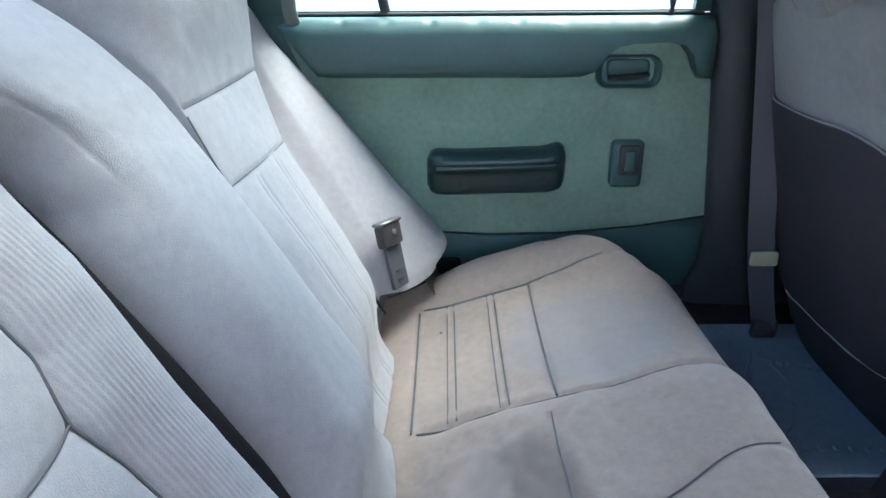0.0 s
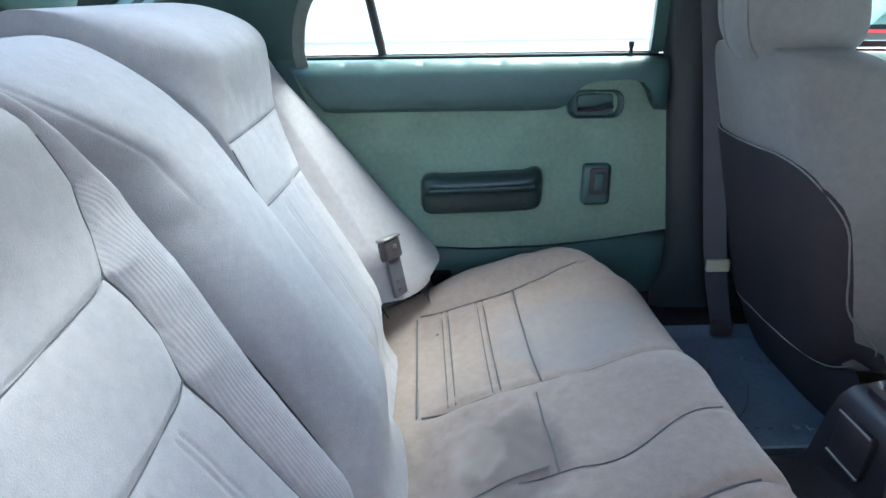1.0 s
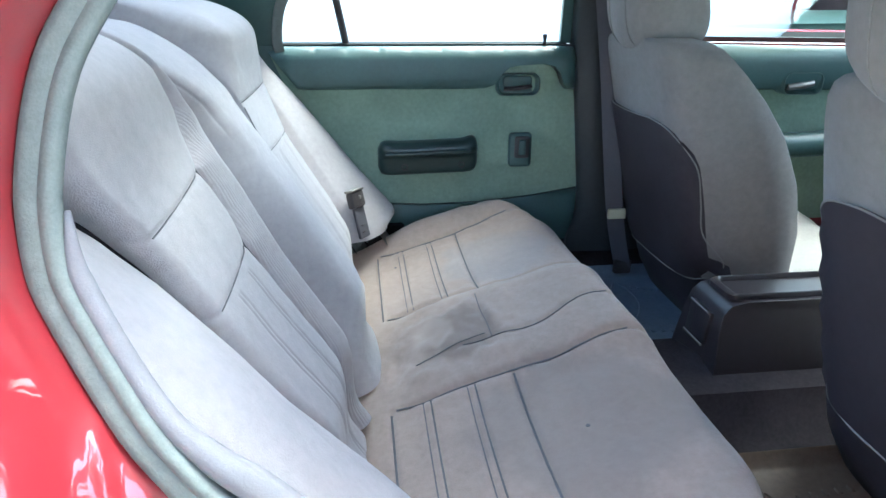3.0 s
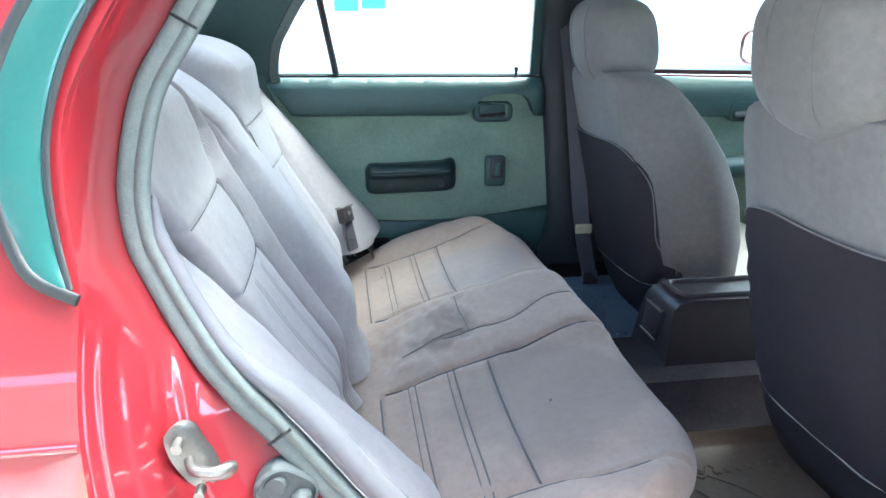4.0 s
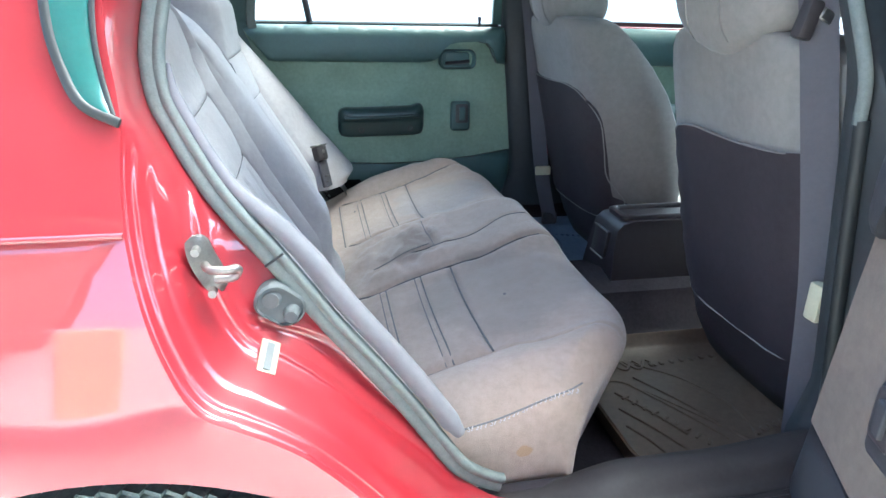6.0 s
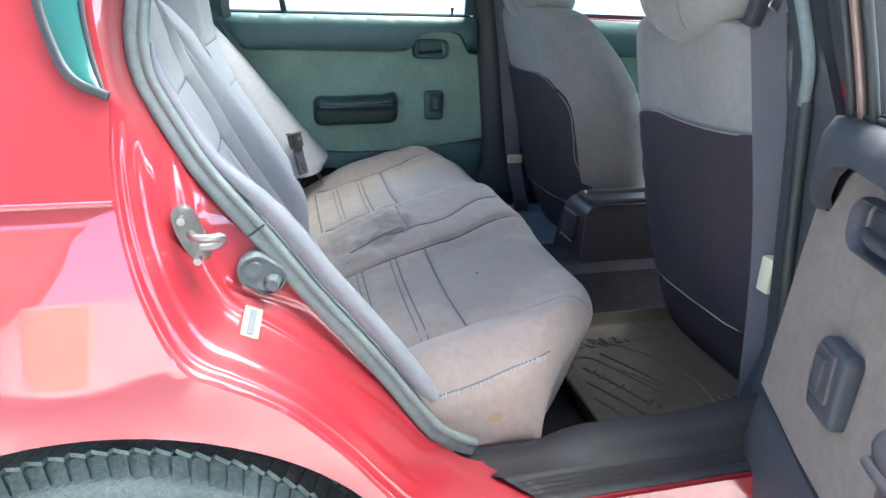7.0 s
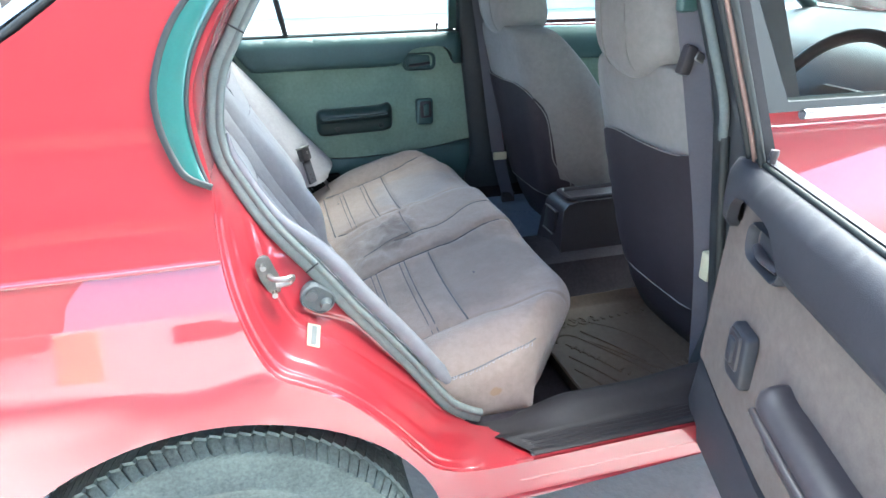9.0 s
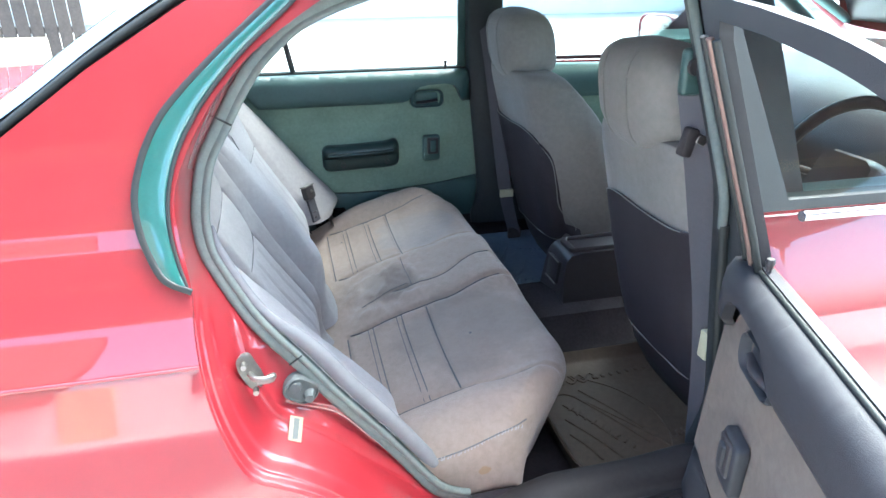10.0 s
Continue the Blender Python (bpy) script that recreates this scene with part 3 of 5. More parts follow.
for y in np.concatenate([np.linspace(-0.66, -0.6, 10)[:-1], np.linspace(-0.60, 0.60, 220), np.linspace(0.60, 0.66, 10)[1:]]):
    ay = abs(y)
    edge_in = max(0, (ay - 0.53) / 0.13)
    drop = 0.10 * (1 - math.sqrt(max(0, 1 - edge_in ** 2.4)))
    fx = cushion_front(y)
    row = []
    for k in range(110):
        x = -0.10 + (fx - 0.05 + 0.10) * k / 109
        row.append((x, y, cushion_top(x, y) - drop))
    x0, z0 = row[-1][0], row[-1][2]
    for k in range(1, 14):
        a = k / 13 * math.pi * 0.55
        row.append((x0 + 0.05 * math.sin(a), y, z0 - 0.05 * (1 - math.cos(a))))
    x1, z1 = row[-1][0], row[-1][2]
    for k in range(1, 6):
        row.append((x1 - 0.05 * k / 5, y * (1 - 0.0 * k), z1 + (0.315 - z1) * k / 5))
    rows.append(row)
end_a = [(p[0], -0.668 + 0.0, min(p[2], 0.45) - 0.02) for p in rows[0]]
low_a = [(min(0.26, max(0.06, p[0])), -0.655, 0.34) for p in rows[0]]
end_b = [(p[0], 0.668, p[2] - 0.02) for p in rows[-1]]
low_b = [(p[0], 0.655, 0.34) for p in rows[-1]]
into_seat(loft("cushion", [low_a, end_a] + rows + [end_b, low_b], SEAT_RIB, rear_seat, "grey velour seat cushion with piped seams and a worn middle", wrap=False))


def seam(pts, r=0.0016, name="seam"):
    """A dark stitched line lying in the cushion's groove."""
    into_seat(tube(name, [(x, y, cushion_top(x, y) + 0.0016) for x, y in pts], r, THREAD, rear_seat, n=5, seg=60))


for sg in (-1, 1):
    for xs, r in ((-0.028, 0.0018), (0.022, 0.001), (0.034, 0.0014), (0.092, 0.001), (0.104, 0.0014), (0.166, 0.0018)):
        seam([(xs, sg * y) for y in (0.160, 0.25, 0.35, 0.43, 0.484)], r)
    seam([(x, sg * 0.152 + 0.03 * sm(0.18, 0.42, x)) for x in np.linspace(-0.02, 0.36, 10)])
    seam([(x, sg * (0.49 + 0.03 * sm(0.14, 0.3, x))) for x in np.linspace(-0.02, 0.30, 10)])
seam([(0.15, y) for y in (-0.06, 0.0, 0.05, 0.11)], 0.0010)
seam([(x, -0.062 + 0.06 * sm(0.20, 0.36, x)) for x in np.linspace(0.10, 0.37, 12)], 0.0010)
seam([(0.02 + 0.12 * t, -0.06 + 0.01 * t) for t in (0, 0.3, 0.6, 1.0)], 0.0010)
# hand-stitched repair on the outer face
into_seat(tube("seam", [(0.072, -0.668, 0.456), (0.123, -0.671, 0.471), (0.180, -0.671, 0.492), (0.215, -0.666, 0.499), (0.239, -0.655, 0.501)], 0.0013, THREAD, rear_seat, n=5, seg=50))
rr = random.Random(8)
for k in range(26):
    t = k / 25
    x, z = 0.075 + 0.15 * t, 0.457 + 0.042 * t - 0.004 * math.sin(t * 6)
    into_seat(tube("stitch", [(x, -0.669, z - 0.003), (x + rr.uniform(-0.002, 0.003), -0.6735, z), (x + 0.001, -0.669, z + 0.003)], 0.0009, SEAT, rear_seat, n=5, seg=4))
# faint oil spots on the cloth
for x, y in ((0.012, 0.40), (0.235, -0.31)):
    sp = into_seat(tube("spot", [(x, y, cushion_top(x, y) - 0.001), (x, y, cushion_top(x, y) + 0.0008)], 0.0032, THREAD, rear_seat, n=7, up=(1, 0, 0), seg=3))


def back_line(z):
    return -0.082 - 0.60 * (z - 0.45) + 0.03 * sm(0.84, 0.98, z)


def table(pairs):
    """A piecewise linear function through (height, value) pairs."""
    zs, vs = [p[0] for p in pairs], [p[1] for p in pairs]
    return lambda z: float(np.interp(z, zs, vs))


GAP = table(((0.40, 0.378), (0.46, 0.381), (0.56, 0.393), (0.65, 0.416), (0.71, 0.421), (0.78, 0.436), (0.83, 0.458), (0.88, 0.492), (0.98, 0.545)))     # backrest against side bolster
SPLIT = table(((0.40, 0.128), (0.48, 0.122), (0.55, 0.108), (0.65, 0.103), (0.80, 0.106), (0.87, 0.125), (0.92, 0.165), (1.02, 0.235)))                  # near backrest against centre
PANEL = table(((0.40, 0.190), (0.60, 0.200), (0.68, 0.205), (0.723, 0.216), (0.765, 0.203), (0.80, 0.207), (0.822, 0.215), (0.85, 0.195), (0.89, 0.186), (0.94, 0.205), (1.02, 0.27)))   # seam beside the stitched panels
FLANK = table(((0.40, 0.150), (0.60, 0.151), (0.75, 0.156), (0.835, 0.153), (0.89, 0.147), (0.95, 0.135), (1.02, 0.125)))                                # centre against far backrest
BOLSTER = table(((0.42, 0.140), (0.50, 0.132), (0.615, 0.106), (0.77, 0.081), (0.93, 0.040), (0.98, 0.025)))                                             # how far the bolster's outer side stands out


def rolled(v, r):
    """The fall of a rounded edge of radius r at the distance v from it."""
    v = max(0.0, v)
    return 0.0 if v >= r else -(r - math.sqrt(max(0.0, r * r - (r - v) ** 2)))


def upholstery(name, y0, y1, z0, z1, depth, label, round_top=0.06, ny=120, nz=150, thick=0.15):
    """An upholstered piece of the backrest between two side lines; depth(y, z, a, b) is its height over the back line."""
    rows = []
    for i in range(nz):
        z = z0 + (z1 - z0) * i / (nz - 1)
        a, b = y0(z), y1(z)
        t = (z1 - z) / round_top
        top = math.sqrt(max(0, 1 - (1 - t) ** 2)) if t < 1 else 1
        x = back_line(z)
        ring = []
        for j in range(ny):
            w = 0.5 - 0.5 * math.cos(math.pi * j / (ny - 1))
            y = a + (b - a) * (0.6 * w + 0.4 * j / (ny - 1))
            d = depth(y, z, a, b)
            d += 0.0010 * noise.noise((z * 34, y * 34, 5.0)) + 0.0016 * noise.noise((z * 11, y * 11, 9.0))
            ring.append((x + d * (0.35 + 0.65 * top) - 0.07 * (1 - top), y, z))
        ring.append((x - thick + 0.05 * (1 - top), b - 0.006, z))
        ring.append((x - thick + 0.05 * (1 - top), a + 0.006, z))
        rows.append(ring)
    return into_seat(loft(name, rows, SEAT, rear_seat, label))


def stitched_panels(ay, z, inner, outer, rows_z):
    """Padded panels between two side lines: cross seams, pleats in the lowest panel."""
    w = (ay - inner) / max(1e-4, outer - inner)
    if not 0 < w < 1:
        return 0.0
    d = 0.0
    for zc, tilt in rows_z:
        d -= 0.0026 * hill(z, zc + tilt * w, 0.0030) + 0.0012 * hill(z, zc + tilt * w, 0.016)
    if z < rows_z[1][0] - 0.01:
        for k in (0.28, 0.325, 0.60, 0.645):
            d -= 0.0016 * hill(w, k, 0.014)
    return d + 0.004 * math.sin(math.pi * w) ** 0.6


def curl(z):
    return -0.052 * (1 - sm(0.42, 0.55, z))


def head(z):
    return 0.030 * sm(0.62, 0.98, z)


def near_back(y, z, a, b):
    ay, p = -y, PANEL(z)
    d = 0.032 + head(z) + curl(z)
    if ay < p:      # inner roll beside the split
        d += 0.0005 * math.sin((ay - SPLIT(z)) * 1250) * sm(SPLIT(z) + 0.03, SPLIT(z) + 0.05, ay)
        d += 0.012 * math.sin(math.pi * min(1, (p - ay) / max(0.02, p - SPLIT(z)))) + rolled(ay - SPLIT(z), 0.030) * 2.2
    else:
        d += stitched_panels(ay, z, p, GAP(z), ((0.820, -0.008), (0.723, -0.004)))
    d -= 0.0045 * hill(ay, p, 0.0040) + 0.0025 * hill(ay, p, 0.014)
    return d + rolled(GAP(z) - 0.002 - ay, 0.022) * (1 if ay > p else 0)


def far_back(y, z, a, b):
    d = 0.038 + curl(z) + 0.040 * sm(0.70, 0.98, z) + stitched_panels(y, z, FLANK(z) + 0.004, b, ((0.842, 0.0), (0.752, -0.008)))
    free = sm(0.83, 0.95, z)
    d += rolled(y - a, 0.014 + 0.060 * free) * (0.15 + 1.0 * free)
    return d + rolled(b - y, 0.035) * 1.6


def centre_back(y, z, a, b):
    w = (y - a) / (b - a)
    d = 0.046 + 0.020 * math.sin(math.pi * min(1, max(0, w))) ** 0.7 + curl(z)
    d += rolled(y - a, 0.075) * 1.3
    d -= 0.003 * hill(y, a + 0.045, 0.003) * sm(0.80, 0.86, z)
    free = sm(0.835, 0.90, z)
    d += rolled(b - y, 0.016 + 0.03 * free) * (0.25 + 0.8 * free)
    return d - 0.045 * sm(0.86, 0.975, z)


def side_roll(sg):
    def f(y, z, a, b):
        v = abs(y) - GAP(z)
        out = BOLSTER(z)
        if sg > 0:
            line = 0.060 + 0.022 * sm(0.55, 0.80, z)
            if v < line:
                return -0.004 + rolled(v - 0.002, 0.012)
            t = min(1, (v - line) / max(0.05, b - GAP(z) - line))
            d = -0.004 + 0.024 * sm(0.0, 0.12, t) + (out - 0.020) * (1 - (1 - t) ** 2.0)
            return d - 0.05 * t * (1 - sm(0.462, 0.500, z)) ** 2 + rolled(b - abs(y), 0.035)
        t = min(1, max(0, v / 0.16))
        d = 0.016 + (out - 0.016) * (1 - (1 - t) ** 2.2)
        d -= 0.004 * hill(z, 0.885 - 0.25 * v, 0.006) + 0.05 * t * (1 - sm(0.462, 0.500, z)) ** 2
        return d + rolled(v - 0.002, 0.020) * 1.2 + rolled(-a - abs(y), 0.035)
    return f


def outer(z):
    return 0.642 + 0.012 * (1 - sm(0.45, 0.62, z)) - 0.022 * sm(0.90, 1.0, z) - 0.05 * (1 - sm(0.462, 0.505, z))


upholstery("backrest", lambda z: -GAP(z) + 0.002, lambda z: -SPLIT(z), 0.40, 1.006, near_back, "grey velour outer backrest with stitched cross seams", 0.07, 320, 200)
upholstery("backrest", FLANK, lambda z: GAP(z) - 0.002, 0.40, 1.010, far_back, "grey velour outer backrest with stitched cross seams", 0.07, 160, 190)
upholstery("centre_backrest", lambda z: -SPLIT(z) + 0.042 * sm(0.44, 0.54, z) * (1 - 0.4 * sm(0.85, 0.97, z)) + 0.004, lambda z: FLANK(z) - 0.001, 0.40, 0.982, centre_back, "rounded grey velour centre backrest roll", 0.07, 120, 140)
upholstery("side_bolster", lambda z: -outer(z), lambda z: -GAP(z) - 0.003, 0.462, 0.995, side_roll(-1), "smooth grey velour side bolster beside the door", 0.07, 70, 100)
upholstery("side_bolster", lambda z: GAP(z) + 0.003, outer, 0.462, 0.995, side_roll(1), "smooth grey velour side bolster beside the door", 0.07, 110, 100)


# dark tubes that paint the shade into the gaps between the upholstered pieces
def shade_gap(yf, lift, r, z0=0.46, z1=0.93):
    into_seat(tube("gap_shade", [(back_line(z) + lift, yf(z), z) for z in np.linspace(z0, z1, 12)], lambda t: r * min(1, 0.25 + 5 * (1 - t), 0.25 + 8 * t), GAP_DARK, rear_seat, "dark tube standing in for the seat gap's shade", n=8, seg=60))


shade_gap(lambda z: -SPLIT(z) + 0.023, -0.016, 0.020, 0.46, 0.95)
shade_gap(lambda z: -GAP(z), 0.012, 0.0045, 0.46, 0.90)
shade_gap(lambda z: GAP(z), 0.010, 0.0045, 0.46, 0.90)
# dark box added to close a see-through gap beside the cushion
into_seat(part("side_filler", box_bm((0.20, 0.03, 0.15), (-0.05, 0.655, 0.365), 0.006, 1), GAP_DARK, rear_seat, "dark filler beside the cushion"))
# stitched seams of the back
for zc, tl in ((0.820, -0.008), (0.723, -0.004)):
    ys = [PANEL(zc) + (GAP(zc) - 0.024 - PANEL(zc)) * k / 7 for k in range(8)]
    into_seat(tube("seam", [(back_line(zc + tl * k / 7) + near_back(-y, zc + tl * k / 7, 0, 0) + 0.0006, -y, zc + tl * k / 7) for k, y in enumerate(ys)], 0.0009, THREAD, rear_seat, n=5, seg=40))
for zc, tl in ((0.842, 0.0), (0.752, -0.008)):
    ys = [FLANK(zc) + 0.006 + (GAP(zc) - 0.040 - FLANK(zc)) * k / 7 for k in range(8)]
    into_seat(tube("seam", [(back_line(zc + tl * k / 7) + far_back(y, zc + tl * k / 7, FLANK(zc), GAP(zc) - 0.002) + 0.0006, y, zc + tl * k / 7) for k, y in enumerate(ys)], 0.0009, THREAD, rear_seat, n=5, seg=40))
into_seat(tube("seam", [(back_line(z) + near_back(-PANEL(z), z, 0, 0) + 0.0012, -PANEL(z), z) for z in np.linspace(0.50, 0.93, 40)], 0.0012, THREAD, rear_seat, n=5, seg=120))
into_seat(tube("seam", [(back_line(z) + far_back(FLANK(z) + 0.003, z, FLANK(z), GAP(z)) + 0.0005, FLANK(z), z) for z in np.linspace(0.50, 0.835, 20)], 0.0011, THREAD, rear_seat, n=5, seg=80))


# ---------------- doors ----------------
def near_map(u, d, z):
    return (0.506 - 0.318 * u - 0.948 * d, -0.778 - 0.948 * u + 0.318 * d, z - 0.047)


def far_map(u, d, z):
    return (0.505 - u, 0.66 - d, z)


def tumble(z):
    return 0.38 * max(0, z - 0.90)


def door_front(z):
    return 0.015 - 0.11 * (0.90 - z) if z < 0.9 else 0.015 + 0.09 * (z - 0.9)


REAR = [(0.25, 1.245), (0.40, 1.235), (0.50, 1.215), (0.60, 1.165), (0.69, 1.117), (0.745, 1.05), (0.775, 0.97), (0.782, 0.90), (0.78, 0.84)]
SHELL = [(0.775, 0.78), (0.765, 0.70), (0.73, 0.62), (0.66, 0.585), (0.60, 0.545), (0.54, 0.47), (0.49, 0.41), (0.44, 0.375), (0.36, 0.36)]


def patch(name, outline, m, mat, parent, label="", d=lambda u, z: 0.0, thick=0.012, holes=(), step=0.03, inv=None):
    off = np.array(m(0, -1, 1)) - np.array(m(0, 0, 1))
    ob = sheet(name, outline, lambda u, z: m(u, d(u, z) + tumble(z), z), mat, parent, label, holes, step, thick, off)
    if inv is not None:
        ob.matrix_parent_inverse = inv
    return ob


def rear_door(m, fabric, where, label):
    # the open door takes the copies that carry its light in their colour
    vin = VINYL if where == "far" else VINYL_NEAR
    dw = -0.014 if where == "far" else -0.003
    base = m(0.35, -0.04, 0.36)
    inv = car_back
    door = new("door")
    door.parent = car
    door.location = np.array(base) - np.array((0, 0, GROUND))
    tagged(door, label)
    bpy.context.view_layer.update()
    inv = door.matrix_world.inverted()
    rear_c = [tuple(p) for p in smooth_curve(REAR, 30)]
    # outer skin and inner shell
    shell = [(door_front(0.36) + 0.0, 0.36), (door_front(0.9), 0.9)] + [(0.78, 0.90)] + SHELL
    patch("skin", shell, m, RED, door, "red outer door skin", d=lambda u, z: (-0.020 if where == "near" else -0.055) - (0.05 if where == "near" else 0.02) * math.sin((z - 0.36) / 0.54 * math.pi), thick=0.004, step=0.06, inv=inv)
    patch("inner_shell", shell, m, BLACK, door, "dark inner door shell", d=lambda u, z: -0.003 if where == "near" else -0.012, thick=0.016, step=0.08, inv=inv)
    # window frame
    outer = [(door_front(0.9), 0.902), (door_front(1.2), 1.2), (door_front(1.25) + 0.01, 1.25)] + rear_c[:-4] + [(0.782, 0.902)]
    fw = 0.03 if where == "far" else 0.055
    inner = [(door_front(0.9) + fw, 0.9021), (door_front(1.2) + fw, 1.2), (0.06 + fw, 1.222)] + [(u - 0.028 * (u - 0.2), z - 0.024) for u, z in rear_c[:-5]] + [(0.756, 0.9021)]
    hole = [(u, max(z, 0.906)) for u, z in inner]
    patch("window_frame", outer, m, vin, door, "dark window frame", d=lambda u, z: dw, thick=0.016, holes=[hole], step=0.05, inv=inv)
    gl = None if where == "near" else patch("window_glass", [(u, z) for u, z in hole], m, GLASS, door, "clear door window", d=lambda u, z: dw - 0.010, thick=0.0, step=0.1, inv=inv)
    if gl:
        gl.visible_shadow = False
    if where == "near":
        # the brown strip paints the red body's reflection onto the frame
        for off, rad, mt, lb in ((0.012, 0.006, RUBBER, "black rubber edge of the window frame"), (0.034, 0.005, RED_REFLECTION, "brown strip painting the red car's reflection on the window frame"), (0.058, 0.005, RUBBER, "black glass channel")):
            st = tube("frame_strip", [m(door_front(z) + off, dw + 0.004 + tumble(z), z) for z in (0.895, 0.95, 1.0, 1.1, 1.2)], rad, mt, door, lb, up=(0, 1, 0))
            st.matrix_parent_inverse = inv
    bar = tube("window_divider", [m(0.589 + 0.18 * (z - 0.9), dw - 0.008 + tumble(z), z) for z in (0.89, 1.0, 1.1, 1.19)], 0.009, BLACK, door, "thin dark window divider bar")
    bar.matrix_parent_inverse = inv
    run = tube("window_seal", [m(u, dw + 0.004, 0.900) for u in (0.03, 0.2, 0.4, 0.6, 0.77)], 0.004, RUBBER, door, "black glass run seal")
    run.matrix_parent_inverse = inv
    # padded belt trim, arched over the handle
    top = [(door_front(0.9), 0.895)] + [(u, 0.897) for u in np.linspace(0.05, 0.74, 10)]
    low = [(0.775, 0.885), (0.745, 0.845), (0.71, 0.80), (0.68, 0.797), (0.5, 0.797), (0.30, 0.795), (0.245, 0.797), (0.222, 0.806), (0.205, 0.832), (0.185, 0.848), (0.16, 0.853), (0.10, 0.856), (0.07, 0.85), (0.055, 0.835), (0.045, 0.81), (0.032, 0.792), (door_front(0.79), 0.790)]

    def swell(u, z):
        t = min(1, max(0, (z - 0.79) / 0.107))
        return 0.006 + (0.034 if where == "far" else 0.024) * math.sqrt(max(0, 1 - (2 * t - 1) ** 4)) * (1 - 0.5 * sm(0.72, 0.78, u)) * (0.4 + 0.6 * sm(0.0, 0.03, u))
    patch("belt_trim", top + low, m, vin, door, "padded dark vinyl belt trim, slightly scuffed", d=swell, thick=0.03 if where == "far" else 0.016, step=0.014, inv=inv)
    # fabric insert
    fab = [(door_front(0.788) + 0.002, 0.788)] + [(u, z - 0.002) for u, z in low[::-1][1:]] + [(0.70, 0.70), (0.62, 0.56), (0.58, 0.50), (0.40, 0.488), (0.25, 0.49), (0.10, 0.505), (door_front(0.525), 0.525)]

    def cloth(u, z):
        arc = 0.715 - 0.10 * ((0.24 - u) / 0.24) ** 2 if u < 0.24 else 0.715
        return 0.004 + 0.003 * noise.noise((u * 9, z * 9, 2.0)) - 0.004 * hill(z, arc, 0.006)
    patch("fabric_panel", fab, m, fabric, door, "worn grey-green fabric door panel" if where == "far" else "worn grey-beige fabric door panel", d=cloth, thick=0.012, step=0.014, inv=inv)
    lowp = [(door_front(0.522), 0.522), (0.10, 0.502), (0.25, 0.487), (0.40, 0.485), (0.58, 0.497), (0.52, 0.43), (0.46, 0.385), (0.36, 0.365), (door_front(0.37) + 0.02, 0.37)]
    patch("lower_panel", lowp, m, vin, door, "dark vinyl lower door panel", d=lambda u, z: 0.002 + 0.012 * math.sin(max(0, (0.52 - z)) / 0.15 * math.pi), thick=0.012, step=0.03, inv=inv)

    def on(ob):
        ob.matrix_parent_inverse = inv
        return ob

    def block(name, cu, cz, w, h, d0, d1, r, mat, lab="", shrink=0.85, n=5):
        ring = rounded(w, h, r, n)
        rows = [[m(cu + a, d0 + 0.0, cz + b) for a, b in ring], [m(cu + a, d0 + 0.7 * (d1 - d0), cz + b) for a, b in ring], [m(cu + a * (1 + shrink) / 2, d0 + 0.93 * (d1 - d0), cz + b * (1 + shrink) / 2) for a, b in ring], [m(cu + a * shrink, d1, cz + b * shrink) for a, b in ring]]
        return on(loft(name, rows, mat, door, lab))

    # inner handle in its cup
    ring = rounded(0.116, 0.058, 0.022)
    cu, cz = 0.156, 0.803
    rows = [[m(cu + a * s, dd, cz + b * s) for a, b in ring] for s, dd in ((1.0, 0.004), (1.0, 0.014), (0.93, 0.019), (0.86, 0.017), (0.80, 0.004), (0.74, -0.006))]
    rows.append([m(cu + a * 0.05, -0.008, cz + b * 0.05) for a, b in ring])
    on(loft("handle_cup", rows, vin, door, "dark recessed door handle cup"))
    lever = [m(cu + 0.035 - 0.07 * t, 0.006 + 0.008 * math.sin(t * 3.1), cz - 0.012 + 0.006 * t) for t in (0, 0.3, 0.6, 1)]
    on(tube("handle_lever", lever, 0.009, BLACK, door, "dark pull lever", flat=0.6))
    block("handle_lever_plate", cu, cz + 0.006, 0.078, 0.030, -0.006, 0.008, 0.01, vin)
    # window switch
    block("switch_plate", 0.143, 0.633, 0.060, 0.090, 0.004, 0.022, 0.010, vin, "dark window switch plate", 0.82)
    block("switch_frame", 0.140, 0.642, 0.040, 0.058, 0.020, 0.026, 0.006, BLACK, "", 0.9)
    block("switch_button", 0.140, 0.642, 0.018, 0.040, 0.024, 0.031, 0.004, vin, "grey rocker switch", 0.8)
    # armrest pull
    rows = []
    for i, t in enumerate(np.linspace(0, 1, 40)):
        u = 0.258 + 0.262 * t
        e = min(1, math.sqrt(max(0, 1 - (abs(2 * t - 1)) ** 10)) + 0.02)
        zt, zb = 0.668 - 0.008 * t + 0.010 * (hill(t, 0.05, 0.07)) + 0.004 * hill(t, 0.95, 0.1), 0.578 - 0.006 * t
        zc, hh = (zt + zb) / 2, (zt - zb) / 2 * (0.55 + 0.45 * e)
        bulge = 0.045 if 0.1 < t < 0.9 else 0.045 * (0.75 + 0.25 * e)
        ring = []
        for dz, dd in ((-1, 0.004), (-0.98, 0.018), (-0.85, 0.026), (-0.3, 0.028), (0.0, 0.030), (0.12, 0.034), (0.30, bulge), (0.55, bulge + 0.004), (0.80, bulge), (0.96, bulge - 0.012), (1, 0.02), (1, 0.004)):
            ring.append(m(u, dd * (0.4 + 0.6 * e), zc + hh * dz))
        rows.append(ring)
    pull = on(loft("armrest_pull", rows, BLACK if where == "near" else PULL, door, "dark moulded plastic armrest pull"))
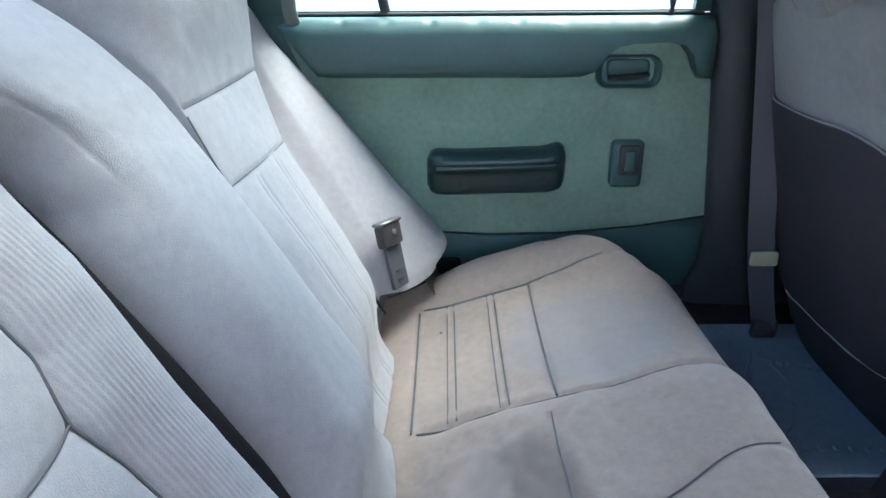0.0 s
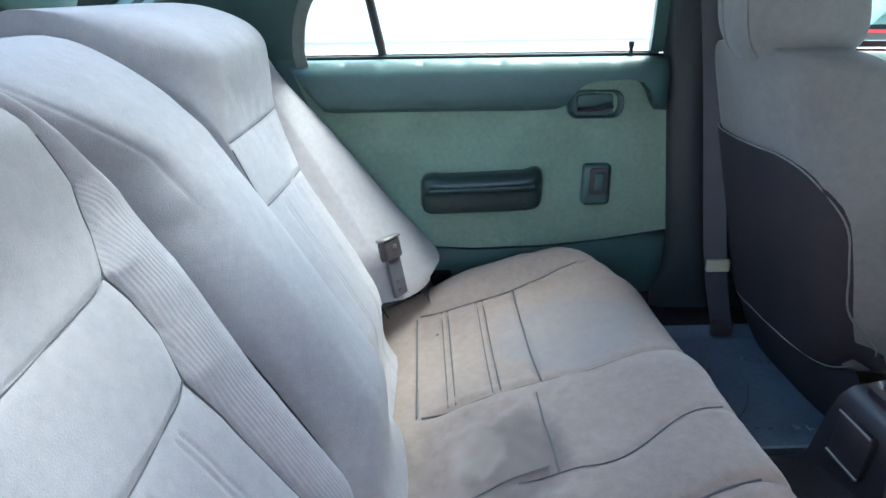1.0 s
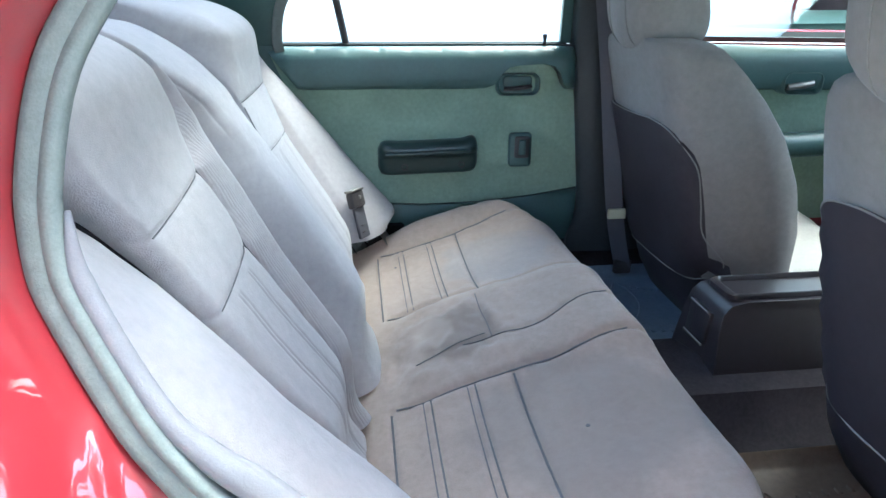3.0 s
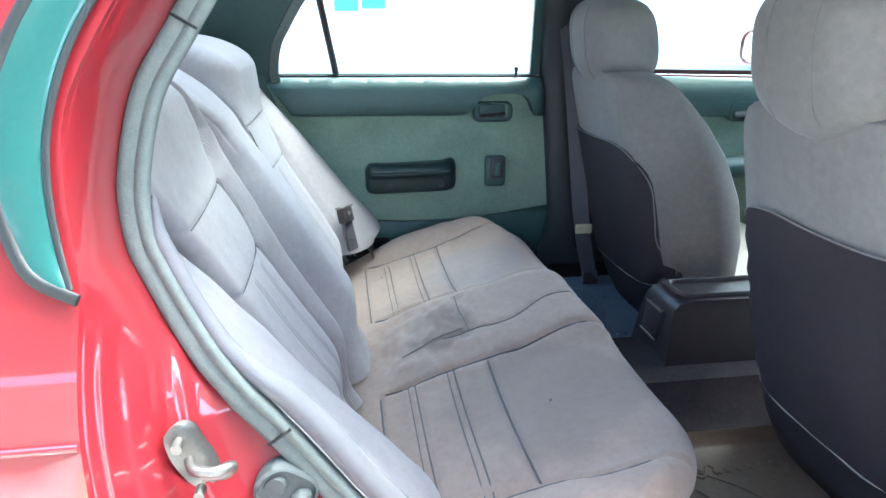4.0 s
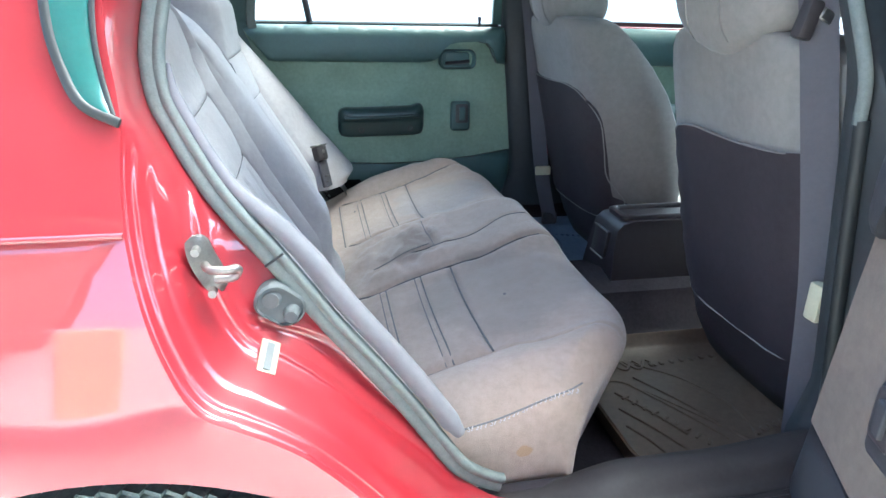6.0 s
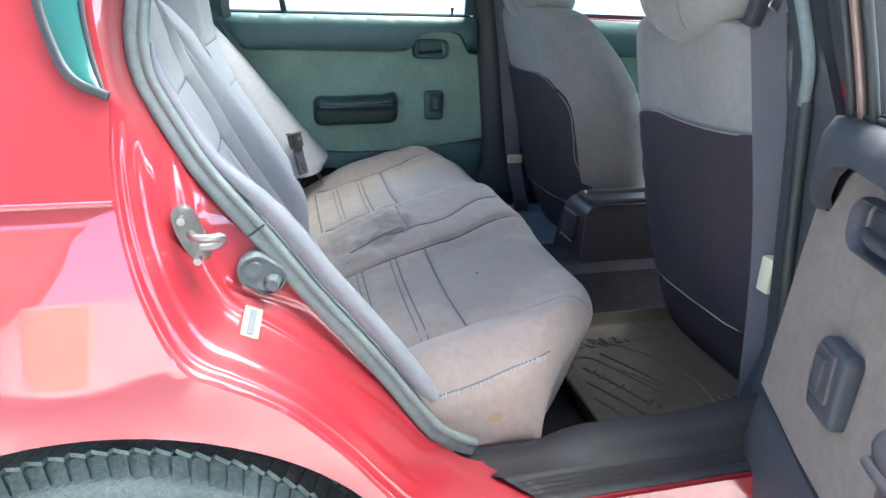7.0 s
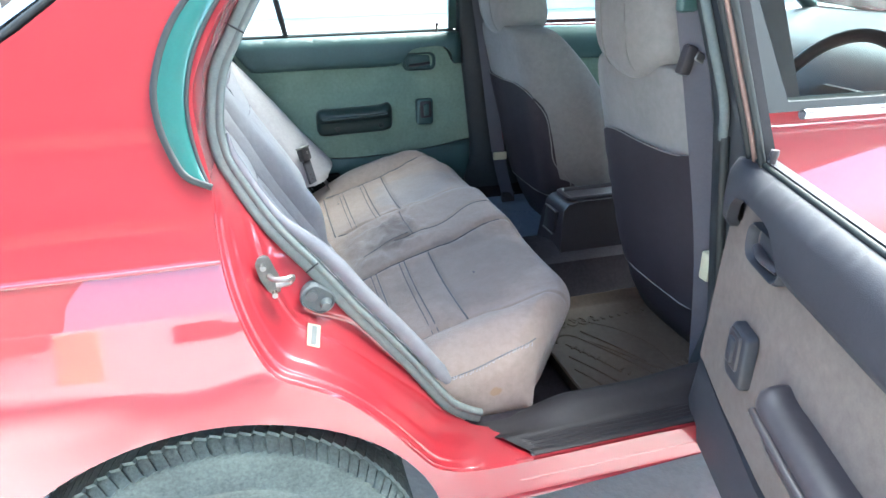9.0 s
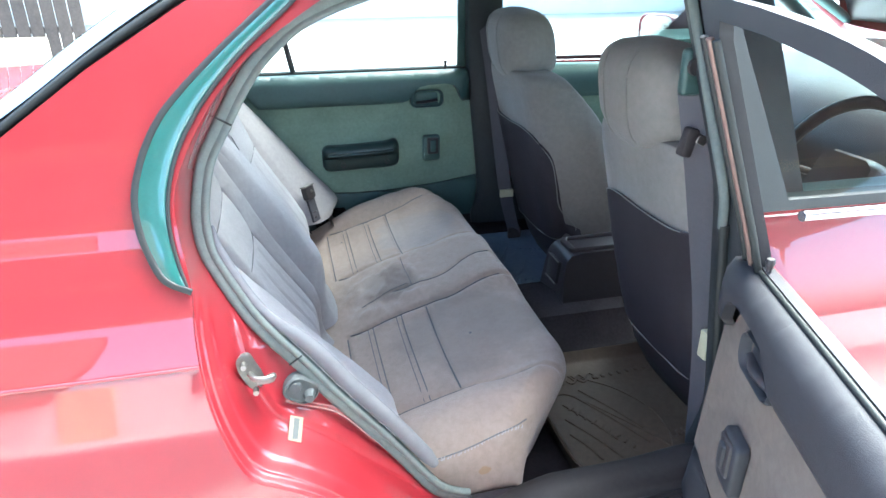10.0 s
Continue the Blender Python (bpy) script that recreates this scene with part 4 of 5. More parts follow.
    on(tube("grip_ridge", [m(u, 0.049 + 0.003 * math.sin((u - 0.28) * 14), 0.642 - 0.03 * (u - 0.28)) for u in (0.282, 0.34, 0.40, 0.46, 0.502)], 0.0055, BLACK if where == "near" else PULL, door, "glossy ridge of the grip", n=10, up=(0, 0, 1)))
    for u in (0.302, 0.452):
        c = np.array(m(u, 0.027, 0.601 - 0.006 * (u - 0.258) / 0.262))
        nrm = np.array(m(u, 1, 0)) - np.array(m(u, 0, 0))
        t1 = np.array(m(u + 1, 0, 0)) - np.array(m(u, 0, 0))
        rows = [[c + nrm * dd + r * (math.cos(a) * t1 + math.sin(a) * np.array((0, 0, 1))) for a in np.linspace(0, 2 * math.pi, 12, endpoint=False)] for r, dd in ((0.009, 0.0), (0.009, 0.003), (0.006, 0.003), (0.005, -0.002), (0.0005, -0.002))]
        on(loft("screw_cap", rows, BLACK, door))
    pin = on(tube("lock_knob", [m(0.088, -0.004, 0.89), m(0.088, -0.004, 0.91), m(0.088, -0.004, 0.925)], lambda t: 0.005 + 0.001 * math.sin(t * 9), BLACK, door, "small black lock knob", up=(0, 1, 0)))
    return door


rear_door(far_map, FABRIC, "far", "closed rear door with grey-green fabric panel")
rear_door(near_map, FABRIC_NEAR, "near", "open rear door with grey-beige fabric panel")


# ---------------- pillars, front doors ----------------
for side in (-1, 1):
    # centre pillar: dark trim with a painted outer face, and a rubber seal on its rear edge
    def px(z, side=side):
        return (0.488 + 0.11 * (0.90 - z)) if side > 0 else (0.545 + 0.14 * (0.90 - z))
    rows, trim = [], []
    for z in np.linspace(0.34, 1.28, 24):
        w = 0.115 + 0.08 * sm(0.55, 0.36, z)
        yo_, yi = min(half_width(0.6, z), 0.78) - 0.03, (0.632 if z < 0.9 else 0.632 - 0.36 * (z - 0.9))
        x0 = px(z)
        rows.append([(x0 + 0.03, side * (yo_ - 0.03), z), (x0 + 0.03, side * yo_, z), (x0 + w, side * yo_, z), (x0 + w, side * (yo_ - 0.03), z)])
        fl_ = 0.04 * sm(0.48, 0.36, z)
        trim.append([(x0 + a * w - fl_ * (1 - a), side * y, z) for a, y in ((0.0 if side > 0 else 0.12, yo_ - 0.028), (0.0, yi + 0.03), (0.0, yi + 0.010), (0.08, yi), (0.5, yi - 0.008), (0.92, yi), (1.0, yi + 0.01), (1.0, yo_ - 0.028))])
    into_car(loft("centre_pillar", [r for r in rows if r[0][2] < 0.9], RED, car, "red centre pillar"))
    into_car(loft("centre_pillar_cover", [r for r in rows if r[0][2] > 0.86], BLACK, car, "black pillar cover beside the window"))
    into_car(loft("centre_pillar_trim", trim, PILLAR, car, "dark plastic centre pillar trim"))
    if side < 0:
        into_car(tube("pillar_seal", [(px(z) - 0.004, side * ((0.672 if z < 0.9 else 0.672 - 0.36 * (z - 0.9))), z) for z in (0.84, 0.9, 1.0, 1.1, 1.2, 1.26)], 0.008, SEAL, car, "pale grey-green rubber seal on the centre pillar", up=(1, 0, 0)))
        into_car(tube("pillar_seal", [(px(z) - 0.002, side * 0.674, z) for z in (0.40, 0.5, 0.6, 0.7, 0.845)], 0.009, RUBBER, car, "dark lower rubber seal on the centre pillar", up=(1, 0, 0)))
    # rear pillar trim inside
    fw = 0.045 if side > 0 else 0.0
    trim = [(-0.29 + fw, 0.90), (-0.275 + fw, 1.0), (-0.24 + fw, 1.08), (-0.17 + fw, 1.15), (-0.07 + fw, 1.22), (0.05 + fw, 1.25), (-0.05, 1.30), (-0.25, 1.19), (-0.45, 1.07), (-0.62, 0.95), (-0.62, 0.90)]
    side_trim = [(-0.62, 0.91), (-0.62, 0.45), (-0.30, 0.45), (-0.245, 0.62), (-0.24, 0.80), (-0.262, 0.91)]
    into_car(sheet("rear_side_trim", side_trim, lambda x, z, side=side: (x, side * 0.658, z), VINYL, car, "dark trim panel beside the seat back", step=0.08))
    into_car(sheet("rear_pillar_trim", trim, lambda x, z, side=side: (x, side * (0.655 - 0.42 * (z - 0.9)), z), VINYL, car, "dark rear pillar trim", step=0.05))


def front_door(side):
    door = new("front_door")
    door.parent = car
    door.location = (1.1, side * 0.75, 0.36 - GROUND)
    tagged(door, "closed red front door with dark inner trim")
    bpy.context.view_layer.update()
    inv = door.matrix_world.inverted()

    def on(ob):
        ob.matrix_parent_inverse = inv
        return ob
    skin = [(0.60, 0.36), (1.72, 0.36), (1.74, 0.70), (1.72, 0.885), (0.55, 0.905), (0.56, 0.80)]
    on(sheet("skin", skin, lambda x, z: (x, side * half_width(x, z), z), RED, door, "glossy red outer skin", step=0.06, thick=0.02, offset=(0, -side, 0)))
    top = [(0.655, 0.79), (0.645, 0.90), (1.60, 0.885), (1.70, 0.80), (1.70, 0.775)]
    on(sheet("belt_trim", top, lambda x, z: (x, side * (0.66 - 0.03 * math.sqrt(max(0, 1 - (2 * (z - 0.775) / 0.125 - 1) ** 4))), z), VINYL, door, "padded dark belt trim", step=0.03, thick=0.05, offset=(0, side, 0)))
    pan = [(0.66, 0.785), (1.70, 0.77), (1.70, 0.40), (0.70, 0.40)]
    on(sheet("fabric_panel", pan, lambda x, z: (x, side * 0.668, z), FABRIC, door, "grey-green fabric panel", step=0.1, thick=0.03, offset=(0, side, 0)))
    surround = [(0.522, 0.905), (0.478, 1.20), (0.51, 1.26), (1.25, 1.255), (1.72, 0.955), (1.70, 0.89)]
    hole = [(0.577, 0.918), (0.512, 1.19), (0.545, 1.235), (1.22, 1.235), (1.62, 0.965), (1.62, 0.905)]
    lift = lambda x, z: (x, side * (0.775 - 0.42 * (z - 0.90)), z)
    on(sheet("window_frame", surround, lift, RUBBER, door, "black window frame", holes=[hole], step=0.06, thick=0.03, offset=(0, -side, 0)))
    gl = on(sheet("window_glass", hole, lambda x, z: (x, side * (0.765 - 0.42 * (z - 0.90)), z), FRONT_GLASS, door, "tinted side window glass", step=0.2))
    gl.visible_shadow = False
    on(tube("waist_moulding", [(0.57, side * 0.805, 0.908), (1.1, side * 0.805, 0.90), (1.66, side * 0.80, 0.892)], 0.008, CHROME, door, "bright waist moulding"))
    # inner handle cup and lever
    ring = rounded(0.12, 0.06, 0.022)
    rows = [[(1.13 + a * s, side * (0.64 + dd), 0.80 + b * s) for a, b in ring] for s, dd in ((1, 0.03), (1.0, -0.008), (0.92, -0.012), (0.84, -0.006), (0.76, 0.008), (0.05, 0.01))]
    on(loft("handle_cup", rows, VINYL, door, "recessed inner handle cup"))
    on(tube("handle_lever", [(1.16, side * 0.634, 0.80), (1.13, side * 0.63, 0.795), (1.09, side * 0.636, 0.79)], 0.009, STEEL, door, "metal inner handle lever"))
    on(tube("armrest", [(0.80, side * 0.63, 0.62), (1.0, side * 0.62, 0.63), (1.4, side * 0.62, 0.65), (1.6, side * 0.64, 0.68)], 0.035, VINYL, door, "dark armrest"))
    return door


front_door(1)
front_door(-1)
# outside mirrors
for side in (-1, 1):
    mir = thing("wing_mirror", "red wing mirror on the front door", "wing mirror", "wing mirrors", at=(1.40, side * 0.80, 0.92))
    inv = mir.matrix_world.inverted()
    ring = rounded(0.185, 0.118, 0.042)

    def at(a, d, h, side=side):
        return (1.355 - 0.31 * a + 0.95 * d, side * (0.945 + 0.95 * a + 0.31 * d), 0.972 + h)
    rows = [[at(a * s, d, b * s) for a, b in ring] for s, d in ((0.88, 0.004), (0.93, -0.004), (1.0, 0.0), (1.02, 0.02), (0.94, 0.06), (0.72, 0.09), (0.1, 0.10))]
    loft("housing", rows, RED, mir, "glossy red housing").matrix_parent_inverse = inv
    rows = [[at(a * s, 0.003, b * s) for a, b in ring] for s in (0.87, 0.01)]
    loft("mirror_glass", rows, MIRROR, mir, "mirror glass").matrix_parent_inverse = inv
    tube("stalk", [(1.45, side * 0.775, 0.90), (1.44, side * 0.82, 0.915), at(-0.05, 0.03, -0.045)], 0.024, RED, mir).matrix_parent_inverse = inv


# ---------------- front seats ----------------
def front_seat(cy, label):
    seat = thing("front_seat", label, "car seat", "front seats", at=(0.85, cy, FLOOR))
    inv = seat.matrix_world.inverted()

    def on(ob):
        ob.matrix_parent_inverse = inv
        return ob

    def section(z, wr, wf, depth, n=40):
        x0 = 0.765 - 0.25 * z
        ring = []
        half = [(0, 0.0), (0.6, 0.004), (0.85, 0.016), (0.97, 0.045), (1.0, 0.08)]
        for w, x in half[::-1]:
            ring.append((x0 + x, cy - wr * w, z))
        for w, x in half[1:]:
            ring.append((x0 + x, cy + wr * w, z))
        for k, (w, x) in enumerate(((1.0, 0.7), (0.97, 0.92), (0.85, 1.0), (0.65, 0.93), (0.45, 0.80), (0.0, 0.76), (-0.45, 0.80), (-0.65, 0.93), (-0.85, 1.0), (-0.97, 0.92), (-1.0, 0.7))):
            ring.append((x0 + depth * x, cy + wf * w, z))
        return ring
    TAB = ((0.425, 0.205, 0.235, 0.20), (0.435, 0.213, 0.243, 0.22), (0.45, 0.215, 0.245, 0.23), (0.55, 0.22, 0.255, 0.25), (0.65, 0.22, 0.258, 0.25), (0.75, 0.217, 0.25, 0.23), (0.82, 0.215, 0.235, 0.20), (0.87, 0.212, 0.22, 0.17), (0.90, 0.205, 0.207, 0.15), (0.92, 0.19, 0.19, 0.135), (0.932, 0.165, 0.16, 0.12), (0.938, 0.12, 0.12, 0.10))
    rows = [section(*q) for q in TAB]
    r2 = []
    for a in np.linspace(0, len(rows) - 1, 60):
        i = min(int(a), len(rows) - 2)
        t = a - i
        r2.append([tuple(np.array(p) * (1 - t) + np.array(q) * t) for p, q in zip(rows[i], rows[i + 1])])
    on(loft("backrest", r2, FRONT_SEAT, seat, "grey velour backrest"))
    # vinyl back panel
    inb = -1 if cy > 0 else 1
    outl = [(-0.195, 0.425), (0.195, 0.425), (0.208, 0.50), (0.211, 0.66), (0.20, 0.72), (0.165, 0.755), (0.10, 0.77), (0, 0.768), (-0.10, 0.768), (-0.203, 0.775), (-0.211, 0.70), (-0.208, 0.5)]
    pts = smooth_curve([(inb * a, z) for a, z in outl], 60, closed=True)

    def lift(a, z):
        w = abs(a) / float(np.interp(z, [q[0] for q in TAB], [q[1] for q in TAB]))
        return (0.765 - 0.25 * z - 0.007 + float(np.interp(w, [0, 0.6, 0.85, 0.97, 1.0], [0, 0.004, 0.016, 0.045, 0.08])), cy + a, z)
    on(sheet("back_panel", [tuple(p) for p in pts], lift, BACKVINYL, seat, "black vinyl back panel", step=0.03, thick=0.012, offset=(1, 0, 0)))
    on(tube("panel_piping", [lift(*p) for p in list(pts[::3]) + [pts[0]]], 0.0016, FRONT_SEAT, seat, "pale piping round the back panel", seg=120))
    # headrest
    hx = 0.602 if cy > 0 else 0.585
    rows = []
    for t in np.linspace(0, 1, 24):
        z = 0.900 + 0.205 * t
        s = max(0.02, (1 - abs(2 * t - 1) ** 3.2)) ** (1 / 2.6)
        ring = []
        for a in np.linspace(0, 2 * math.pi, 32, endpoint=False):
            ca, sa = math.cos(a), math.sin(a)
            ex = math.copysign(abs(ca) ** 0.75, ca)
            ey = math.copysign(abs(sa) ** 0.75, sa)
            sag = 0.030 * (1 - t) * (abs(ey) ** 2 - 0.35)
            ring.append((hx - 0.16 * (z - 0.93) + 0.088 * ex * s, cy + (0.146 - 0.012 * t) * ey * s, z + sag))
        rows.append(ring)
    on(loft("headrest", rows, FRONT_SEAT, seat, "grey velour headrest"))
    for yo in (-0.045, 0.045):
        seam_pts = []
        for t in np.linspace(0.12, 0.92, 12):
            z = 0.900 + 0.205 * t
            sc = max(0.02, (1 - abs(2 * t - 1) ** 3.2)) ** (1 / 2.6)
            half = (0.146 - 0.012 * t) * sc
            ey = min(1, abs(yo) / half)
            ca = math.cos(math.asin(min(1, ey ** (1 / 0.75))))
            seam_pts.append((hx - 0.16 * (z - 0.93) - 0.088 * ca ** 0.75 * sc - 0.0005, cy + yo, z + 0.030 * (1 - t) * (ey ** 2 - 0.35)))
        on(tube("headrest_seam", seam_pts, 0.0012, FRONT_SEAT, seat, "stitched headrest seam", n=5, seg=40))
    # seat cushion on its rails
    rows = []
    for x, z0, z1, w in ((0.76, 0.30, 0.36, 0.20), (0.79, 0.27, 0.40, 0.24), (0.85, 0.26, 0.42, 0.255), (1.05, 0.27, 0.45, 0.26), (1.15, 0.29, 0.46, 0.25), (1.20, 0.33, 0.43, 0.22)):
        ring = [(x, cy + w * a, z0 + (z1 - z0) * b) for a, b in ((-1, 0.2), (-1, 0.75), (-0.9, 0.98), (-0.7, 1.0), (-0.5, 0.9), (0, 0.87), (0.5, 0.9), (0.7, 1.0), (0.9, 0.98), (1, 0.75), (1, 0.2), (0.9, 0), (-0.9, 0))]
        rows.append(ring)
    on(loft("seat_cushion", rows, FRONT_SEAT, seat, "grey velour seat cushion"))
    rows = []
    for x, z, w in ((0.662, 0.435, 0.20), (0.672, 0.40, 0.225), (0.70, 0.33, 0.235), (0.73, 0.275, 0.23), (0.74, 0.272, 0.23), (0.78, 0.40, 0.22)):
        rows.append([(x + 0.04 * (abs(a) ** 4), cy + w * a, z) for a in np.linspace(-1, 1, 17)])
    on(loft("back_valance", rows, BACKVINYL, seat, "black vinyl valance under the back", wrap=False))
    for dy in (-0.19, 0.19):
        on(part("seat_rail", box_bm((0.38, 0.03, 0.05), (0.98, cy + dy, FLOOR + 0.026), 0.004), BLACK, seat, "black steel seat rail"))
        on(part("rail_post", box_bm((0.06, 0.02, 0.06), (0.84, cy + dy, FLOOR + 0.075), 0.004), BLACK, seat))
    return seat


front_seat(0.42, "grey velour front seat with black vinyl back, beside closed door")
front_seat(-0.39, "grey velour front seat with black vinyl back, beside open door")

# ---------------- console ----------------
con = thing("centre_console", "black plastic centre console with an open tray", "console", at=(0.75, 0.015, 0.30))
inv = con.matrix_world.inverted()
prof = [(0.565, 0.22), (0.570, 0.34), (0.578, 0.44), (0.585, 0.478), (0.600, 0.494), (0.63, 0.500), (0.90, 0.500), (0.95, 0.485), (1.0, 0.42), (1.0, 0.22)]
rows = []
for f, s in ((-1, 0.97), (-1.03, 1.0), (1.03, 1.0), (1, 0.97)):
    rows.append([(0.78 + (x - 0.78) * s, 0.022 + f * (0.054 + 0.05 * (0.50 - z) / 0.28), 0.22 + (z - 0.22) * (1 if s == 1 else 0.985)) for x, z in prof])
b = loft("console_body", rows, CONSOLE, con, "scuffed black moulded body")
b.matrix_parent_inverse = inv
ring = rounded(0.25, 0.078, 0.015)
rows = [[(0.745 + a * s, 0.022 + bb * s, z) for a, bb in ring] for s, z in ((1.14, 0.499), (1.14, 0.508), (1.07, 0.511), (1.0, 0.507), (0.96, 0.44))]
rows.append([(0.745 + a * 0.01, 0.022 + bb * 0.01, 0.438) for a, bb in ring])
loft("tray", rows, CONSOLE, con, "open black tray with a raised rim").matrix_parent_inverse = inv
ash = part("ashtray", box_bm((0.010, 0.070, 0.066), (0.5745, 0.022, 0.437), 0.003, 2, Matrix.Rotation(radians(6), 4, "Y")), CONSOLE, con, "black ashtray lid")
ash.matrix_parent_inverse = inv
for z in (0.470, 0.404):
    t = tube("ashtray_edge", [(0.572 - 0.10 * (0.47 - z), y, z) for y in (-0.012, 0.022, 0.056)], 0.0022, STEEL, ash, "worn bright edge")


# ---------------- rubber mats ----------------
def mat_tray(cy, mat, label):
    mt = thing("floor_mat", label, "floor mat", "floor mats", at=(0.60, cy, FLOOR))
    inv = mt.matrix_world.inverted()
    sg = 1 if cy < 0 else -1

    def on(ob):
        ob.matrix_parent_inverse = inv
        return ob
    ring = rounded(0.42, 0.42, 0.07, 10)
    rows = [[(0.60 + a * s, cy + b * s, FLOOR + z) for a, b in ring] for s, z in ((0.985, 0.003), (1.03, 0.040), (1.015, 0.043), (1.0, 0.040), (0.95, 0.020), (0.90, 0.017), (0.01, 0.017))]
    on(loft("tray", rows, mat, mt, "moulded rubber tray with a raised edge"))
    z = FLOOR + 0.0175

    def at(a, b):
        """a along the car from the tray's rear edge, b from the sill side."""
        return (0.40 + a, cy + sg * (-0.20 + b), z)
    # long slanted ribs, two of them hooked at the end
    for a0, b0, a1, b1 in ((0.025, 0.14, 0.060, 0.05), (0.035, 0.19, 0.105, 0.045), (0.050, 0.24, 0.120, 0.10), (0.085, 0.27, 0.185, 0.075), (0.110, 0.285, 0.195, 0.120)):
        on(tube("rib", [at(a0, b0), at(a0 * 0.5 + a1 * 0.5 + 0.004, b0 * 0.5 + b1 * 0.5), at(a1, b1)], 0.0032, mat, mt, n=6, flat=0.9))
    on(tube("rib", [at(0.03, 0.25), at(0.045, 0.275), at(0.075, 0.275), at(0.11, 0.235), at(0.165, 0.155), at(0.205, 0.09), at(0.225, 0.05)], 0.0030, mat, mt, n=6, flat=0.9))
    for k in range(3):
        on(tube("rib", [at(0.055 + 0.03 * k, 0.345), at(0.072 + 0.03 * k, 0.315), at(0.085 + 0.03 * k, 0.318), at(0.105 + 0.03 * k, 0.345), at(0.118 + 0.03 * k, 0.318)], 0.0034, mat, mt, n=6, flat=0.9))
    # a row of raised bars, as worn lettering
    for k in range(9):
        b = on(part("raised_bar", box_bm((0.017, 0.0055, 0.005), at(0.062 + 0.0105 * k, 0.222 - 0.0185 * k), 0.001, 1, Matrix.Rotation(sg * radians(22 + 14 * (k % 3)), 4, "Z")), mat, mt))
    # arc and its teeth toward the front
    on(tube("rib", [at(0.135, 0.33), at(0.20, 0.27), at(0.245, 0.18), at(0.245, 0.10), at(0.225, 0.05)], 0.0024, mat, mt, n=6))
    for k in range(8):
        on(part("rib_block", box_bm((0.010, 0.015, 0.007), at(0.245 + 0.017 * k, 0.085 + 0.005 * k), 0.002, 1, Matrix.Rotation(sg * radians(20), 4, "Z")), mat, mt))
    for k in range(7):
        on(part("rib_block", box_bm((0.010, 0.013, 0.006), at(0.17 + 0.024 * k, 0.325 + 0.002 * k), 0.002, 1), mat, mt))
    return mt


mat_tray(-0.405, MATBROWN, "brown rubber tray mat with raised ribs, dusty")
mat_tray(0.405, MATBLUE, "blue-grey rubber tray mat with raised ribs")


# ---------------- wheels ----------------
def wheel(x, side):
    R, W = 0.29, 0.185
    cy = side * 0.728
    wh = new("wheel")
    wh.parent = car
    wh.location = (x, cy, 0.25 - GROUND)
    bpy.context.view_layer.update()
    tagged(wh, "red spoked wheel with a worn dusty tyre")
    prof = [(0.168, -0.5), (0.20, -0.52), (0.24, -0.56), (0.265, -0.53), (0.281, -0.46), (0.288, -0.40), (0.29, -0.2), (0.29, 0.2), (0.288, 0.40), (0.281, 0.46), (0.268, 0.525), (0.262, 0.545), (0.257, 0.535), (0.245, 0.552), (0.215, 0.545), (0.212, 0.56), (0.206, 0.56), (0.203, 0.535), (0.185, 0.51), (0.168, 0.5)]
    rows = []
    for a in np.linspace(0, 2 * math.pi, 96, endpoint=False):
        rows.append([(r * math.cos(a), w * W * side, r * math.sin(a)) for r, w in prof])
    rows.append(rows[0])
    mesh = loft("tyre", rows, TYRE, wh, "worn black tyre", caps=False)
    # tread blocks
    bm = bmesh.new()
    for k in range(96):
        a = 2 * math.pi * k / 96
        for w, ln, sk in ((-0.36, 0.046, 0.35), (-0.12, 0.034, -0.25), (0.12, 0.034, 0.25), (0.36, 0.046, -0.35)):
            mm = Matrix.Rotation(-a, 4, "Y") @ Matrix.Translation((0.290, side * w * W, 0)) @ Matrix.Rotation(sk, 4, "X")
            b = bmesh.ops.create_cube(bm, size=1, matrix=mm @ Matrix.Diagonal((0.005, ln, 0.0165, 1)))
    for k in range(96):
        a = 2 * math.pi * (k + 0.4) / 96
        for sg in (-1, 1):
            mm = Matrix.Rotation(-a, 4, "Y") @ Matrix.Translation((0.2755, sg * 0.495 * W, 0)) @ Matrix.Rotation(sg * radians(135), 4, "Z") @ Matrix.Rotation(0.3, 4, "Y")
            bmesh.ops.create_cube(bm, size=1, matrix=mm @ Matrix.Diagonal((0.024, 0.004, 0.0140, 1)))
    part("tread", bm, TYRE, wh, "worn tread blocks", smooth=False)
    rim = [(0.170, 0.44), (0.164, 0.47), (0.155, 0.45), (0.147, 0.36), (0.143, 0.2), (0.143, -0.4)]
    rows = []
    for a in np.linspace(0, 2 * math.pi, 64, endpoint=False):
        rows.append([(r * math.cos(a), w * W * side, r * math.sin(a)) for r, w in rim])
    rows.append(rows[0])
    loft("rim", rows, RED, wh, "red painted rim", wrap=False)
    for k in range(8):
        a = 2 * math.pi * k / 8
        t = tube("spoke", [(0.03 * math.cos(a), 0.36 * W * side, 0.03 * math.sin(a)), (0.10 * math.cos(a), 0.40 * W * side, 0.10 * math.sin(a)), (0.152 * math.cos(a), 0.36 * W * side, 0.152 * math.sin(a))], 0.016, RED, wh, flat=0.6, up=(0, 1, 0))
    rows = [[(r * math.cos(a), w * W * side, r * math.sin(a)) for a in np.linspace(0, 2 * math.pi, 24, endpoint=False)] for r, w in ((0.05, 0.3), (0.05, 0.42), (0.04, 0.46), (0.002, 0.46))]
    loft("hub_cap", rows, STEEL, wh, "hub cap")
    rows = [[(r * math.cos(a), w * W * side, r * math.sin(a)) for a in np.linspace(0, 2 * math.pi, 32, endpoint=False)] for r, w in ((0.142, -0.1), (0.002, -0.1))]
